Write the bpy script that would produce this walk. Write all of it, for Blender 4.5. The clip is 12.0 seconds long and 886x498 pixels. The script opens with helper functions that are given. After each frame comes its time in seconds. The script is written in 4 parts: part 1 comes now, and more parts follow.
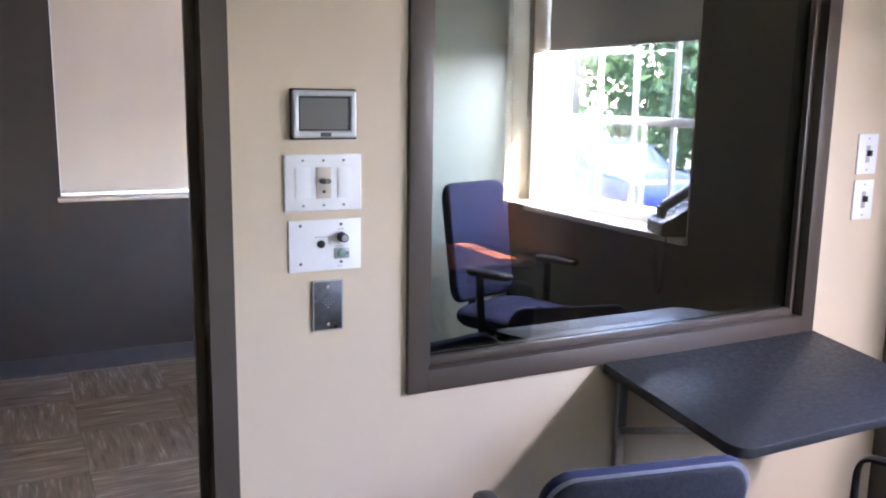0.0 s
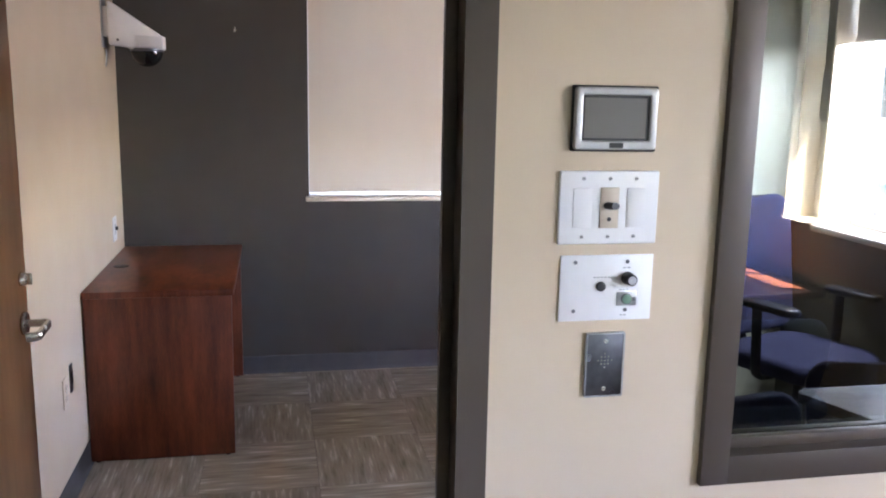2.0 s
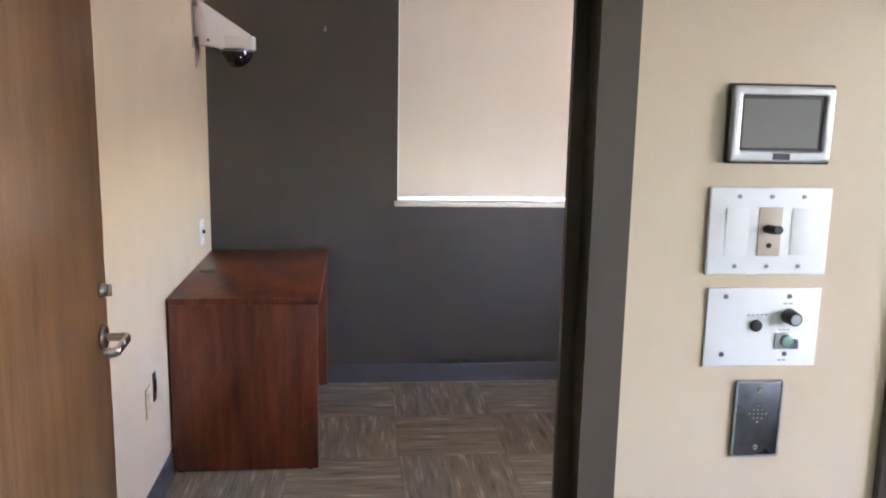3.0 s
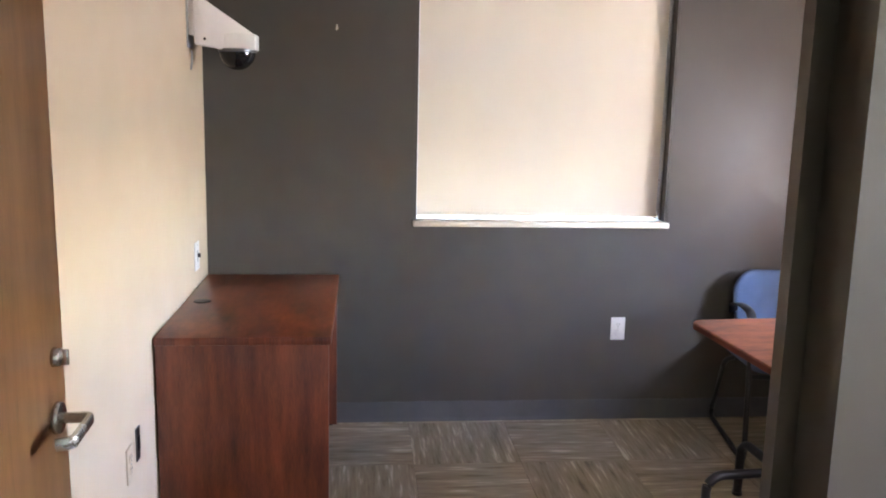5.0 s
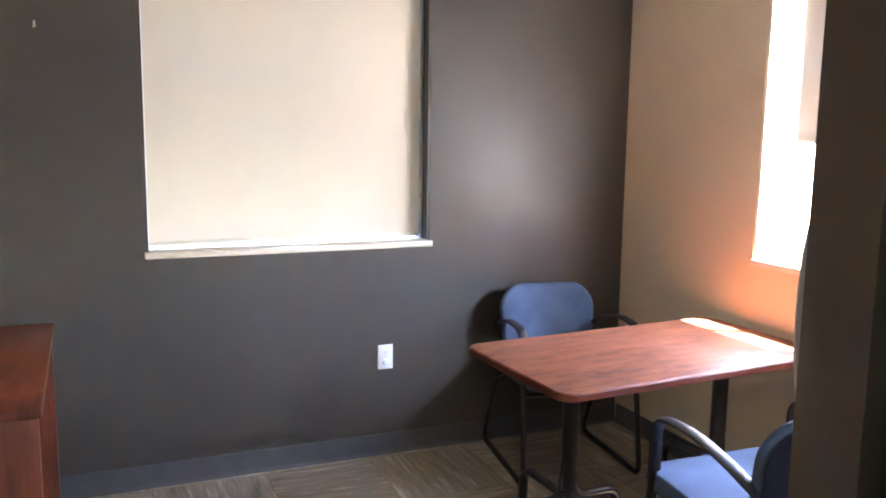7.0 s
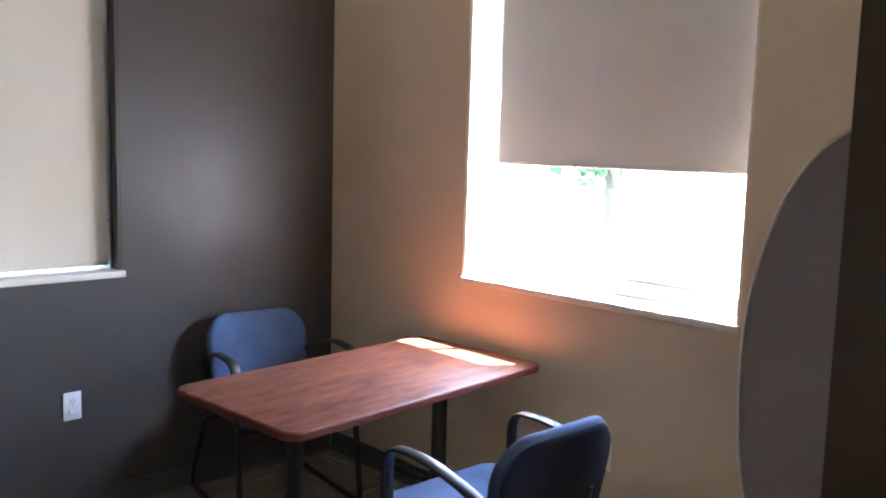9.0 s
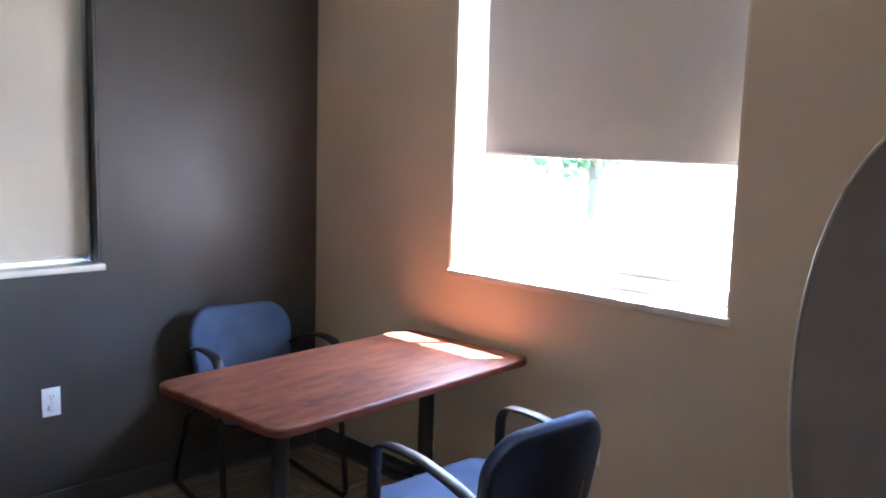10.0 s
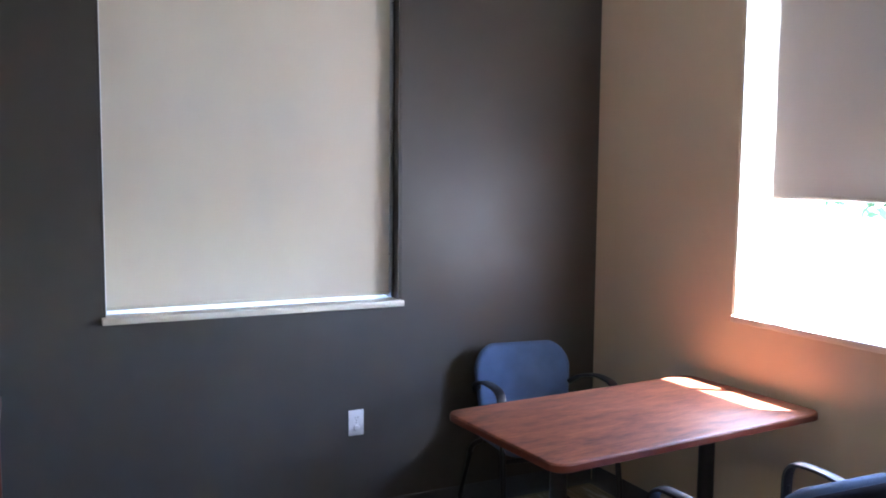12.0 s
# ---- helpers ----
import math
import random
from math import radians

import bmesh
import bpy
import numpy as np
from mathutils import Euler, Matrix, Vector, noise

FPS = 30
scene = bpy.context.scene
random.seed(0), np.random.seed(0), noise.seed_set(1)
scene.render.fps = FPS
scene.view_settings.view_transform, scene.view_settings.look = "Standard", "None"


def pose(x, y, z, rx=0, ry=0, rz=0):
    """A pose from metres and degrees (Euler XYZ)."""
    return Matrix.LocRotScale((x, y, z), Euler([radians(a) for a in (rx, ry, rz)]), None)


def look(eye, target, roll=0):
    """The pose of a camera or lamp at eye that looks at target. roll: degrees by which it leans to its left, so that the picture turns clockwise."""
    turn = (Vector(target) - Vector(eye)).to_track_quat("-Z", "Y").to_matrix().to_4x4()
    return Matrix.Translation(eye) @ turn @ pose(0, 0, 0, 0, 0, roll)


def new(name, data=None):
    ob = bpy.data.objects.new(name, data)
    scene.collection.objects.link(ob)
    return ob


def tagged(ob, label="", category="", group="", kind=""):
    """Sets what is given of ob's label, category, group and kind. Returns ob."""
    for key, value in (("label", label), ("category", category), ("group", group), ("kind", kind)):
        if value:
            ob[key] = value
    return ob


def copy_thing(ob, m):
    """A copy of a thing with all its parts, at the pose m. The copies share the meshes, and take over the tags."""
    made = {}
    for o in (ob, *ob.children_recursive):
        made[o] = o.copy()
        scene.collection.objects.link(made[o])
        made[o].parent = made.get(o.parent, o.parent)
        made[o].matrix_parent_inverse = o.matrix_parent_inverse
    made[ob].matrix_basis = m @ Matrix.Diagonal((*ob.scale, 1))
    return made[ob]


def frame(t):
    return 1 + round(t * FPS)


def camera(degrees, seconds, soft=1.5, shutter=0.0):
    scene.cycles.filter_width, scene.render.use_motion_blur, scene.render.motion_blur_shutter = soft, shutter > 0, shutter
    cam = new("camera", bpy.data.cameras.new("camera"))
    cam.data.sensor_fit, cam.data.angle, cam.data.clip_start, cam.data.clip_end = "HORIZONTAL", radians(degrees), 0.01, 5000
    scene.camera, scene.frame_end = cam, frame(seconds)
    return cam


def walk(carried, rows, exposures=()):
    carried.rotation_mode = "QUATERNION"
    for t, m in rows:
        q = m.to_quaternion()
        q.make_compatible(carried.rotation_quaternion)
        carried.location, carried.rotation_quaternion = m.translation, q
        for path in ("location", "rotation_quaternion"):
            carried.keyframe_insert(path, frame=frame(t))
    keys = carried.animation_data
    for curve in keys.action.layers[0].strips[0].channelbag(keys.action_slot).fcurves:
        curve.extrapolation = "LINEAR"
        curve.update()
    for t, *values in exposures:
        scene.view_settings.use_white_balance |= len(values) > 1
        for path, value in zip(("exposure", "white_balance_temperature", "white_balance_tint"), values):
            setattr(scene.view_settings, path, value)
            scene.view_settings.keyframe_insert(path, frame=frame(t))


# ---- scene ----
cam = camera(55.3, 12.0, 1.9)
PATH = [
    (0, (0.471, 0.153, 1.59), (1.372, 1.903, 1.239), 0.9),
    (0.5, (0.463, 0.238, 1.589), (1.228, 2.048, 1.219), 0.9),
    (1, (0.476, 0.342, 1.583), (1.058, 2.216, 1.2), 0.8),
    (1.5, (0.507, 0.449, 1.583), (0.97, 2.358, 1.21), 0.9),
    (2, (0.528, 0.578, 1.588), (0.918, 2.506, 1.226), 1.1),
    (2.5, (0.532, 0.705, 1.587), (0.824, 2.652, 1.233), 0.9),
    (3, (0.511, 0.792, 1.585), (0.71, 2.749, 1.223), 1.1),
    (3.5, (0.467, 0.908, 1.574), (0.637, 2.869, 1.217), 1.5),
    (5.5, (0.45, 1.421, 1.585), (0.681, 3.378, 1.246), 1.0),
    (6, (0.479, 1.538, 1.569), (0.838, 3.479, 1.246), 1.2),
    (6.5, (0.504, 1.604, 1.572), (1.045, 3.502, 1.25), 1.3),
    (7, (0.495, 1.684, 1.556), (1.266, 3.506, 1.259), 0.8),
    (7.5, (0.497, 1.777, 1.552), (1.511, 3.48, 1.28), 0.7),
    (9.5, (0.522, 1.894, 1.55), (1.922, 3.3, 1.305), 1.6),
    (10, (0.533, 1.92, 1.547), (1.936, 3.322, 1.291), 1.6),
    (10.5, (0.54, 1.931, 1.547), (1.91, 3.365, 1.289), 1.6),
    (11, (0.514, 1.936, 1.562), (1.782, 3.463, 1.321), 1.2),
    (11.5, (0.46, 1.885, 1.557), (1.546, 3.553, 1.364), 0.8),
    (12, (0.453, 1.833, 1.574), (1.335, 3.619, 1.399), 0.5),
]
walk(cam, [(t, look(eye, target, roll)) for t, eye, target, roll in PATH],
     exposures=[(0, 6.2, 6050, 33), (1.5, 6.2, 6150, 31), (3.5, 6.55, 6400, 26), (6.0, 7.0, 6350, 24), (7.0, 6.97, 6250, 22), (9.5, 6.1, 5650, 20), (12.0, 6.12, 5450, 21)])

# ---- world, sun and exposure ----
SUN_TRAVEL = Vector((-0.51, 0.36, -1.0)).normalized()
world = bpy.data.worlds.new("world")
scene.world = world
world.use_nodes = True
wn = world.node_tree
bg = wn.nodes["Background"]
sky = wn.nodes.new("ShaderNodeTexSky")
sky.sky_type = 'NISHITA'
sky.sun_disc = False
sky.sun_elevation = math.asin(-SUN_TRAVEL.z)
sky.sun_rotation = math.atan2(-SUN_TRAVEL.x, -SUN_TRAVEL.y)
sky.air_density, sky.dust_density, sky.ozone_density = 1.0, 0.6, 2.0
wn.links.new(sky.outputs[0], bg.inputs[0])
bg.inputs[1].default_value = 0.15
sun_data = bpy.data.lights.new("sun", 'SUN')
sun_data.energy, sun_data.angle, sun_data.color = 3.3, radians(0.5), (1.0, 0.94, 0.85)
sun = new("sun", sun_data)
sun.rotation_euler = SUN_TRAVEL.to_track_quat("-Z", "Y").to_euler()
sun.location = (12, -6, 20)


def skylight_lamp(name, centre, toward, wide, high, watts, spread=180):
    """An area lamp added in an outer window's clear part, standing in for skylight."""
    d = bpy.data.lights.new(name, 'AREA')
    d.shape, d.size, d.size_y, d.spread = 'RECTANGLE', wide, high, radians(spread)
    d.energy, d.color = watts, (0.86, 0.93, 1.0)
    ob = new(name, d)
    ob.matrix_basis = Matrix.Translation(centre) @ Vector(toward).to_track_quat("-Z", "Y").to_matrix().to_4x4()
    return ob


# Added lamp under the half lowered shade, strengthening the side light.
skylight_lamp("added_skylight", (3.197, 3.75, 1.29), (-1, 0, 0), 1.10, 0.38, 0.34)
# Added lamp lying flat below the shade, to brighten the lower observation wall.
skylight_lamp("added_skylight", (3.105, 0.17, 1.835), (0, 0, -1), 0.13, 0.70, 1.2)


# ---- materials ----
def nodes_of(name):
    m = bpy.data.materials.new(name)
    m.use_nodes = True
    return m, m.node_tree, m.node_tree.nodes["Principled BSDF"]


def add_noise(nt, scale, detail=4.0, vector=None, stretch=None, rough=0.5):
    n = nt.nodes.new("ShaderNodeTexNoise")
    n.inputs["Scale"].default_value, n.inputs["Detail"].default_value = scale, detail
    n.inputs["Roughness"].default_value = rough
    if vector is not None:
        if stretch:
            mp = nt.nodes.new("ShaderNodeMapping")
            mp.inputs["Scale"].default_value = stretch
            nt.links.new(vector, mp.inputs["Vector"])
            vector = mp.outputs[0]
        nt.links.new(vector, n.inputs["Vector"])
    return n


def add_ramp(nt, fac, stops):
    r = nt.nodes.new("ShaderNodeValToRGB")
    els = r.color_ramp.elements
    while len(els) < len(stops):
        els.new(0.5)
    for e, (p, c) in zip(els, stops):
        e.position, e.color = p, (*c, 1)
    nt.links.new(fac, r.inputs[0])
    return r


def add_bump(nt, bsdf, height, strength, distance=0.002):
    b = nt.nodes.new("ShaderNodeBump")
    b.inputs["Strength"].default_value, b.inputs["Distance"].default_value = strength, distance
    nt.links.new(height, b.inputs["Height"])
    nt.links.new(b.outputs[0], bsdf.inputs["Normal"])


def coords(nt, kind="Object"):
    return nt.nodes.new("ShaderNodeTexCoord").outputs[kind]


def shade_of(c, k):
    return tuple(min(1.0, v * k) for v in c)


def paint(name, color, rough=0.5, bump=0.12, scuffs=0.05, grain=260.0):
    """Rolled wall paint: soft large stains, a fine orange-peel relief."""
    m, nt, b = nodes_of(name)
    co = coords(nt)
    big = add_noise(nt, 1.3, 5.0, co)
    r = add_ramp(nt, big.outputs[0], [(0.3, shade_of(color, 1 - scuffs)), (0.7, shade_of(color, 1 + scuffs))])
    nt.links.new(r.outputs[0], b.inputs["Base Color"])
    rg = add_ramp(nt, add_noise(nt, 5.0, 6.0, co).outputs[0], [(0.3, (rough - 0.05,) * 3), (0.7, (rough + 0.07,) * 3)])
    nt.links.new(rg.outputs[0], b.inputs["Roughness"])
    add_bump(nt, b, add_noise(nt, grain, 2.0, co).outputs[0], bump, 0.001)
    return m


def plain(name, color, rough=0.5, metal=0.0, vary=0.08, scale=30.0, bump=0.0):
    m, nt, b = nodes_of(name)
    co = coords(nt)
    n = add_noise(nt, scale, 5.0, co)
    r = add_ramp(nt, n.outputs[0], [(0.3, shade_of(color, 1 - vary)), (0.7, shade_of(color, 1 + vary))])
    nt.links.new(r.outputs[0], b.inputs["Base Color"])
    b.inputs["Roughness"].default_value, b.inputs["Metallic"].default_value = rough, metal
    rr = add_ramp(nt, add_noise(nt, scale * 0.3, 6.0, co).outputs[0], [(0.3, (max(0.02, rough * 0.8),) * 3), (0.75, (min(1.0, rough * 1.25),) * 3)])
    nt.links.new(rr.outputs[0], b.inputs["Roughness"])
    if bump:
        add_bump(nt, b, add_noise(nt, scale * 8, 3.0, co).outputs[0], bump, 0.001)
    return m


def wood(name, dark, mid, light, stretch, rough=0.35, cloud=0.5):
    """Printed wood laminate or veneer; stretch sets the grain's direction, cloud how blotchy its figure is."""
    m, nt, b = nodes_of(name)
    co = coords(nt)
    figure = add_noise(nt, 1.6, 4.0, co, tuple(0.45 * v + 0.9 for v in stretch), 0.55)
    streak = add_noise(nt, 4.0, 5.0, co, stretch, 0.6)
    fine = add_noise(nt, 40.0, 2.0, co, stretch, 0.5)
    mix = nt.nodes.new("ShaderNodeMix")
    mix.data_type = 'FLOAT'
    mix.inputs[0].default_value = cloud
    nt.links.new(streak.outputs[0], mix.inputs[2])
    nt.links.new(figure.outputs[0], mix.inputs[3])
    mix2 = nt.nodes.new("ShaderNodeMix")
    mix2.data_type = 'FLOAT'
    mix2.inputs[0].default_value = 0.2
    nt.links.new(mix.outputs[0], mix2.inputs[2])
    nt.links.new(fine.outputs[0], mix2.inputs[3])
    r = add_ramp(nt, mix2.outputs[0], [(0.36, dark), (0.5, mid), (0.64, light)])
    nt.links.new(r.outputs[0], b.inputs["Base Color"])
    b.inputs["Roughness"].default_value = rough
    return m


def carpet_material():
    """Loop carpet tile: broken stripes along the tile's own x axis."""
    m, nt, b = nodes_of("carpet_tile")
    co = coords(nt)
    info = nt.nodes.new("ShaderNodeObjectInfo")
    shift = nt.nodes.new("ShaderNodeVectorMath")
    shift.operation = 'MULTIPLY_ADD'
    comb = nt.nodes.new("ShaderNodeCombineXYZ")
    for k in range(3):
        nt.links.new(info.outputs["Random"], comb.inputs[k])
    nt.links.new(comb.outputs[0], shift.inputs[0])
    shift.inputs[1].default_value = (37.0, 53.0, 11.0)
    nt.links.new(co, shift.inputs[2])
    v = shift.outputs[0]
    stripe = add_noise(nt, 1.0, 3.0, v, (6.0, 68.0, 1.0), 0.6)
    band = add_noise(nt, 1.0, 2.0, v, (3.5, 25.0, 1.0), 0.5)
    loops = add_noise(nt, 420.0, 2.0, v)
    mx = nt.nodes.new("ShaderNodeMix")
    mx.data_type = 'FLOAT'
    mx.inputs[0].default_value = 0.42
    nt.links.new(stripe.outputs[0], mx.inputs[2])
    nt.links.new(band.outputs[0], mx.inputs[3])
    r = add_ramp(nt, mx.outputs[0], [(0.32, (0.14, 0.115, 0.082)), (0.42, (0.225, 0.19, 0.138)), (0.56, (0.28, 0.24, 0.18)), (0.66, (0.46, 0.405, 0.325))])
    hs = nt.nodes.new("ShaderNodeHueSaturation")
    vr = nt.nodes.new("ShaderNodeMapRange")
    vr.inputs[3].default_value, vr.inputs[4].default_value = 0.86, 1.12
    nt.links.new(info.outputs["Random"], vr.inputs[0])
    nt.links.new(vr.outputs[0], hs.inputs["Value"])
    nt.links.new(r.outputs[0], hs.inputs["Color"])
    nt.links.new(hs.outputs[0], b.inputs["Base Color"])
    b.inputs["Roughness"].default_value = 0.95
    b.inputs["Specular IOR Level"].default_value = 0.15
    add = nt.nodes.new("ShaderNodeMath")
    add.operation = 'ADD'
    nt.links.new(loops.outputs[0], add.inputs[0])
    nt.links.new(stripe.outputs[0], add.inputs[1])
    add_bump(nt, b, add.outputs[0], 0.6, 0.003)
    return m


def fabric(name, color):
    m, nt, b = nodes_of(name)
    co = coords(nt)
    weave = add_noise(nt, 700.0, 2.0, co)
    wear = add_noise(nt, 7.0, 5.0, co)
    r = add_ramp(nt, wear.outputs[0], [(0.3, shade_of(color, 0.85)), (0.72, shade_of(color, 1.15))])
    nt.links.new(r.outputs[0], b.inputs["Base Color"])
    b.inputs["Roughness"].default_value = 0.9
    b.inputs["Sheen Weight"].default_value = 0.08
    b.inputs["Specular IOR Level"].default_value = 0.2
    add_bump(nt, b, weave.outputs[0], 0.5, 0.001)
    return m


def shade_material(name, color, through_color, share):
    """Roller shade cloth that lets part of the daylight through."""
    m, nt, b = nodes_of(name)
    out = nt.nodes["Material Output"]
    co = coords(nt)
    r = add_ramp(nt, add_noise(nt, 2.0, 6.0, co, (1, 1, 0.4)).outputs[0], [(0.3, shade_of(color, 0.95)), (0.7, shade_of(color, 1.05))])
    nt.links.new(r.outputs[0], b.inputs["Base Color"])
    b.inputs["Roughness"].default_value = 0.55
    add_bump(nt, b, add_noise(nt, 900.0, 1.0, co).outputs[0], 0.15, 0.0005)
    tr = nt.nodes.new("ShaderNodeBsdfTranslucent")
    tr.inputs[0].default_value = (*through_color, 1)
    mx = nt.nodes.new("ShaderNodeMixShader")
    mx.inputs[0].default_value = share
    nt.links.new(b.outputs[0], mx.inputs[1])
    nt.links.new(tr.outputs[0], mx.inputs[2])
    nt.links.new(mx.outputs[0], out.inputs["Surface"])
    return m


def pane_material(name, tint, mirror):
    """A coated or clear flat pane: partly see-through, partly mirror."""
    m, nt, b = nodes_of(name)
    out = nt.nodes["Material Output"]
    t = nt.nodes.new("ShaderNodeBsdfTransparent")
    t.inputs[0].default_value = (*tint, 1)
    g = nt.nodes.new("ShaderNodeBsdfGlossy")
    g.inputs["Roughness"].default_value = 0.0
    g.inputs[0].default_value = (0.95, 1.0, 0.96, 1)
    mx = nt.nodes.new("ShaderNodeMixShader")
    mx.inputs[0].default_value = mirror
    nt.links.new(t.outputs[0], mx.inputs[1])
    nt.links.new(g.outputs[0], mx.inputs[2])
    nt.links.new(mx.outputs[0], out.inputs["Surface"])
    return m


M_TAN = paint("tan_wall_paint", (0.655, 0.53, 0.380), 0.42, 0.10, 0.03)
M_GRAY = paint("dark_grey_wall_paint", (0.067, 0.061, 0.052), 0.425, 0.10, 0.06)
M_SAGE = paint("sage_wall_paint", (0.56, 0.60, 0.48), 0.45, 0.10, 0.03)
M_CEIL = paint("ceiling_paint", (0.66, 0.65, 0.62), 0.8, 0.3, 0.03, 90.0)
M_FRAME = paint("grey_brown_frame_paint", (0.082, 0.061, 0.046), 0.38, 0.05, 0.06)
M_BASE = plain("grey_vinyl_base", (0.075, 0.078, 0.084), 0.5, 0, 0.08, 12)
M_CARPET = carpet_material()
M_SUBFLOOR = plain("carpet_backing", (0.06, 0.05, 0.04), 0.95)
M_DESK = wood("cherry_laminate_desk", (0.040, 0.009, 0.004), (0.128, 0.029, 0.011), (0.225, 0.058, 0.022), (9, 9, 0.8), 0.38, 0.6)
M_DESKTOP = wood("cherry_laminate_desk_top", (0.045, 0.010, 0.005), (0.135, 0.031, 0.012), (0.225, 0.060, 0.023), (9, 3.0, 0.01), 0.34, 0.65)
M_TABLE = wood("cherry_laminate_table", (0.040, 0.010, 0.005), (0.190, 0.056, 0.023), (0.31, 0.105, 0.044), (4.5, 26, 0.01), 0.52, 0.55)
M_EDGE = plain("cherry_edge_band", (0.150, 0.034, 0.016), 0.4, 0, 0.12, 20)
M_DOOR = wood("walnut_door_veneer", (0.085, 0.038, 0.015), (0.200, 0.100, 0.044), (0.275, 0.148, 0.068), (7, 7, 0.55), 0.28, 0.5)
M_BLUE = fabric("blue_upholstery", (0.085, 0.125, 0.215))
M_NAVY = fabric("navy_upholstery", (0.034, 0.038, 0.085))
M_DARKCLOTH = fabric("dark_navy_back_cloth", (0.022, 0.026, 0.048))
M_BACKCLOTH = plain("black_back_cloth", (0.010, 0.011, 0.018), 0.9, 0, 0.2, 400, 0.3)
M_BLACK = plain("black_powder_coat", (0.014, 0.014, 0.016), 0.35, 0.0, 0.15, 60, 0.1)
M_BLACKPLASTIC = plain("black_plastic", (0.016, 0.016, 0.018), 0.4, 0, 0.1, 50)
M_PIPING = plain("grey_piping", (0.15, 0.155, 0.19), 0.6)
M_WHITEPL = plain("white_plastic", (0.86, 0.865, 0.87), 0.38, 0, 0.02, 20)
M_IVORY = plain("ivory_plastic", (0.60, 0.52, 0.42), 0.4, 0, 0.04, 30)
M_STEEL = plain("brushed_steel", (0.42, 0.43, 0.45), 0.34, 1.0, 0.10, 90)
M_DARKSTEEL = plain("dark_satin_steel", (0.20, 0.21, 0.23), 0.38, 1.0, 0.12, 60)
M_PLATESTEEL = plain("dark_brushed_plate_steel", (0.15, 0.155, 0.175), 0.3, 1.0, 0.14, 60)
M_SCREW = plain("bright_screw_steel", (0.75, 0.75, 0.74), 0.25, 1.0, 0.06, 60)
M_NICKEL = plain("satin_nickel", (0.55, 0.53, 0.50), 0.25, 1.0, 0.06, 60)
M_SILVER = plain("silver_bezel_plastic", (0.50, 0.50, 0.51), 0.32, 0.6, 0.05, 60)
M_SCREEN = plain("switched_off_screen", (0.16, 0.15, 0.14), 0.22, 0, 0.03, 5)
M_DARKPRINT = plain("dark_print", (0.05, 0.05, 0.055), 0.6)
M_GREYPRINT = plain("grey_print", (0.45, 0.46, 0.47), 0.6)
M_GREEN = plain("green_button_plastic", (0.20, 0.36, 0.29), 0.35)
M_SHADE = shade_material("beige_shade_cloth", (0.63, 0.555, 0.44), (0.62, 0.545, 0.41), 0.0105)
M_SHADE_GREY = shade_material("greige_shade_cloth", (0.55, 0.50, 0.44), (0.50, 0.44, 0.38), 0.004)
M_SILL = plain("cream_sill_paint", (0.72, 0.66, 0.56), 0.35, 0, 0.04, 8)
M_SASH = plain("white_window_paint", (0.78, 0.77, 0.74), 0.4, 0, 0.04, 10)
M_REVEAL = paint("cream_reveal_paint", (0.70, 0.60, 0.46), 0.5, 0.1, 0.03)
M_GLASS = pane_material("window_glass", (0.96, 0.97, 0.96), 0.04)
M_OBSGLASS = pane_material("tinted_observation_glass", (0.32, 0.33, 0.30), 0.19)
M_LAMINATE = plain("charcoal_laminate", (0.024, 0.025, 0.028), 0.5, 0, 0.10, 260)
M_DISPENSER = plain("grey_dispenser_plastic", (0.36, 0.345, 0.375), 0.32, 0, 0.03, 10)
M_DOME = plain("smoked_dome", (0.012, 0.012, 0.013), 0.05, 0, 0.05, 5)
M_GRASS = plain("lawn", (0.070, 0.090, 0.040), 0.9, 0, 0.35, 2.0, 0.5)
M_ASPHALT = plain("asphalt", (0.10, 0.10, 0.10), 0.9, 0, 0.2, 3.0, 0.4)
# Darkened to cut the sunlight bounced into the rooms.
M_CONCRETE = plain("toned_concrete", (0.17, 0.16, 0.148), 0.85, 0, 0.1, 4.0, 0.3)
M_CARBLUE = plain("blue_car_paint", (0.03, 0.05, 0.22), 0.25, 0, 0.05, 3)
M_TAILRED = plain("tail_light_red", (0.35, 0.02, 0.02), 0.3)
M_BARK = plain("bark", (0.09, 0.065, 0.045), 0.9, 0, 0.3, 14, 0.6)


def leaf_material(name, color):
    m, nt, b = nodes_of(name)
    geo = nt.nodes.new("ShaderNodeNewGeometry")
    r = add_ramp(nt, geo.outputs["Random Per Island"], [(0.0, shade_of(color, 0.55)), (1.0, shade_of(color, 1.5))])
    nt.links.new(r.outputs[0], b.inputs["Base Color"])
    b.inputs["Roughness"].default_value = 0.6
    tr = nt.nodes.new("ShaderNodeBsdfTranslucent")
    tr.inputs[0].default_value = (*shade_of(color, 1.6), 1)
    mx = nt.nodes.new("ShaderNodeMixShader")
    mx.inputs[0].default_value = 0.35
    nt.links.new(b.outputs[0], mx.inputs[1])
    nt.links.new(tr.outputs[0], mx.inputs[2])
    nt.links.new(mx.outputs[0], nt.nodes["Material Output"].inputs["Surface"])
    return m


M_LEAF = leaf_material("leaves", (0.055, 0.105, 0.042))


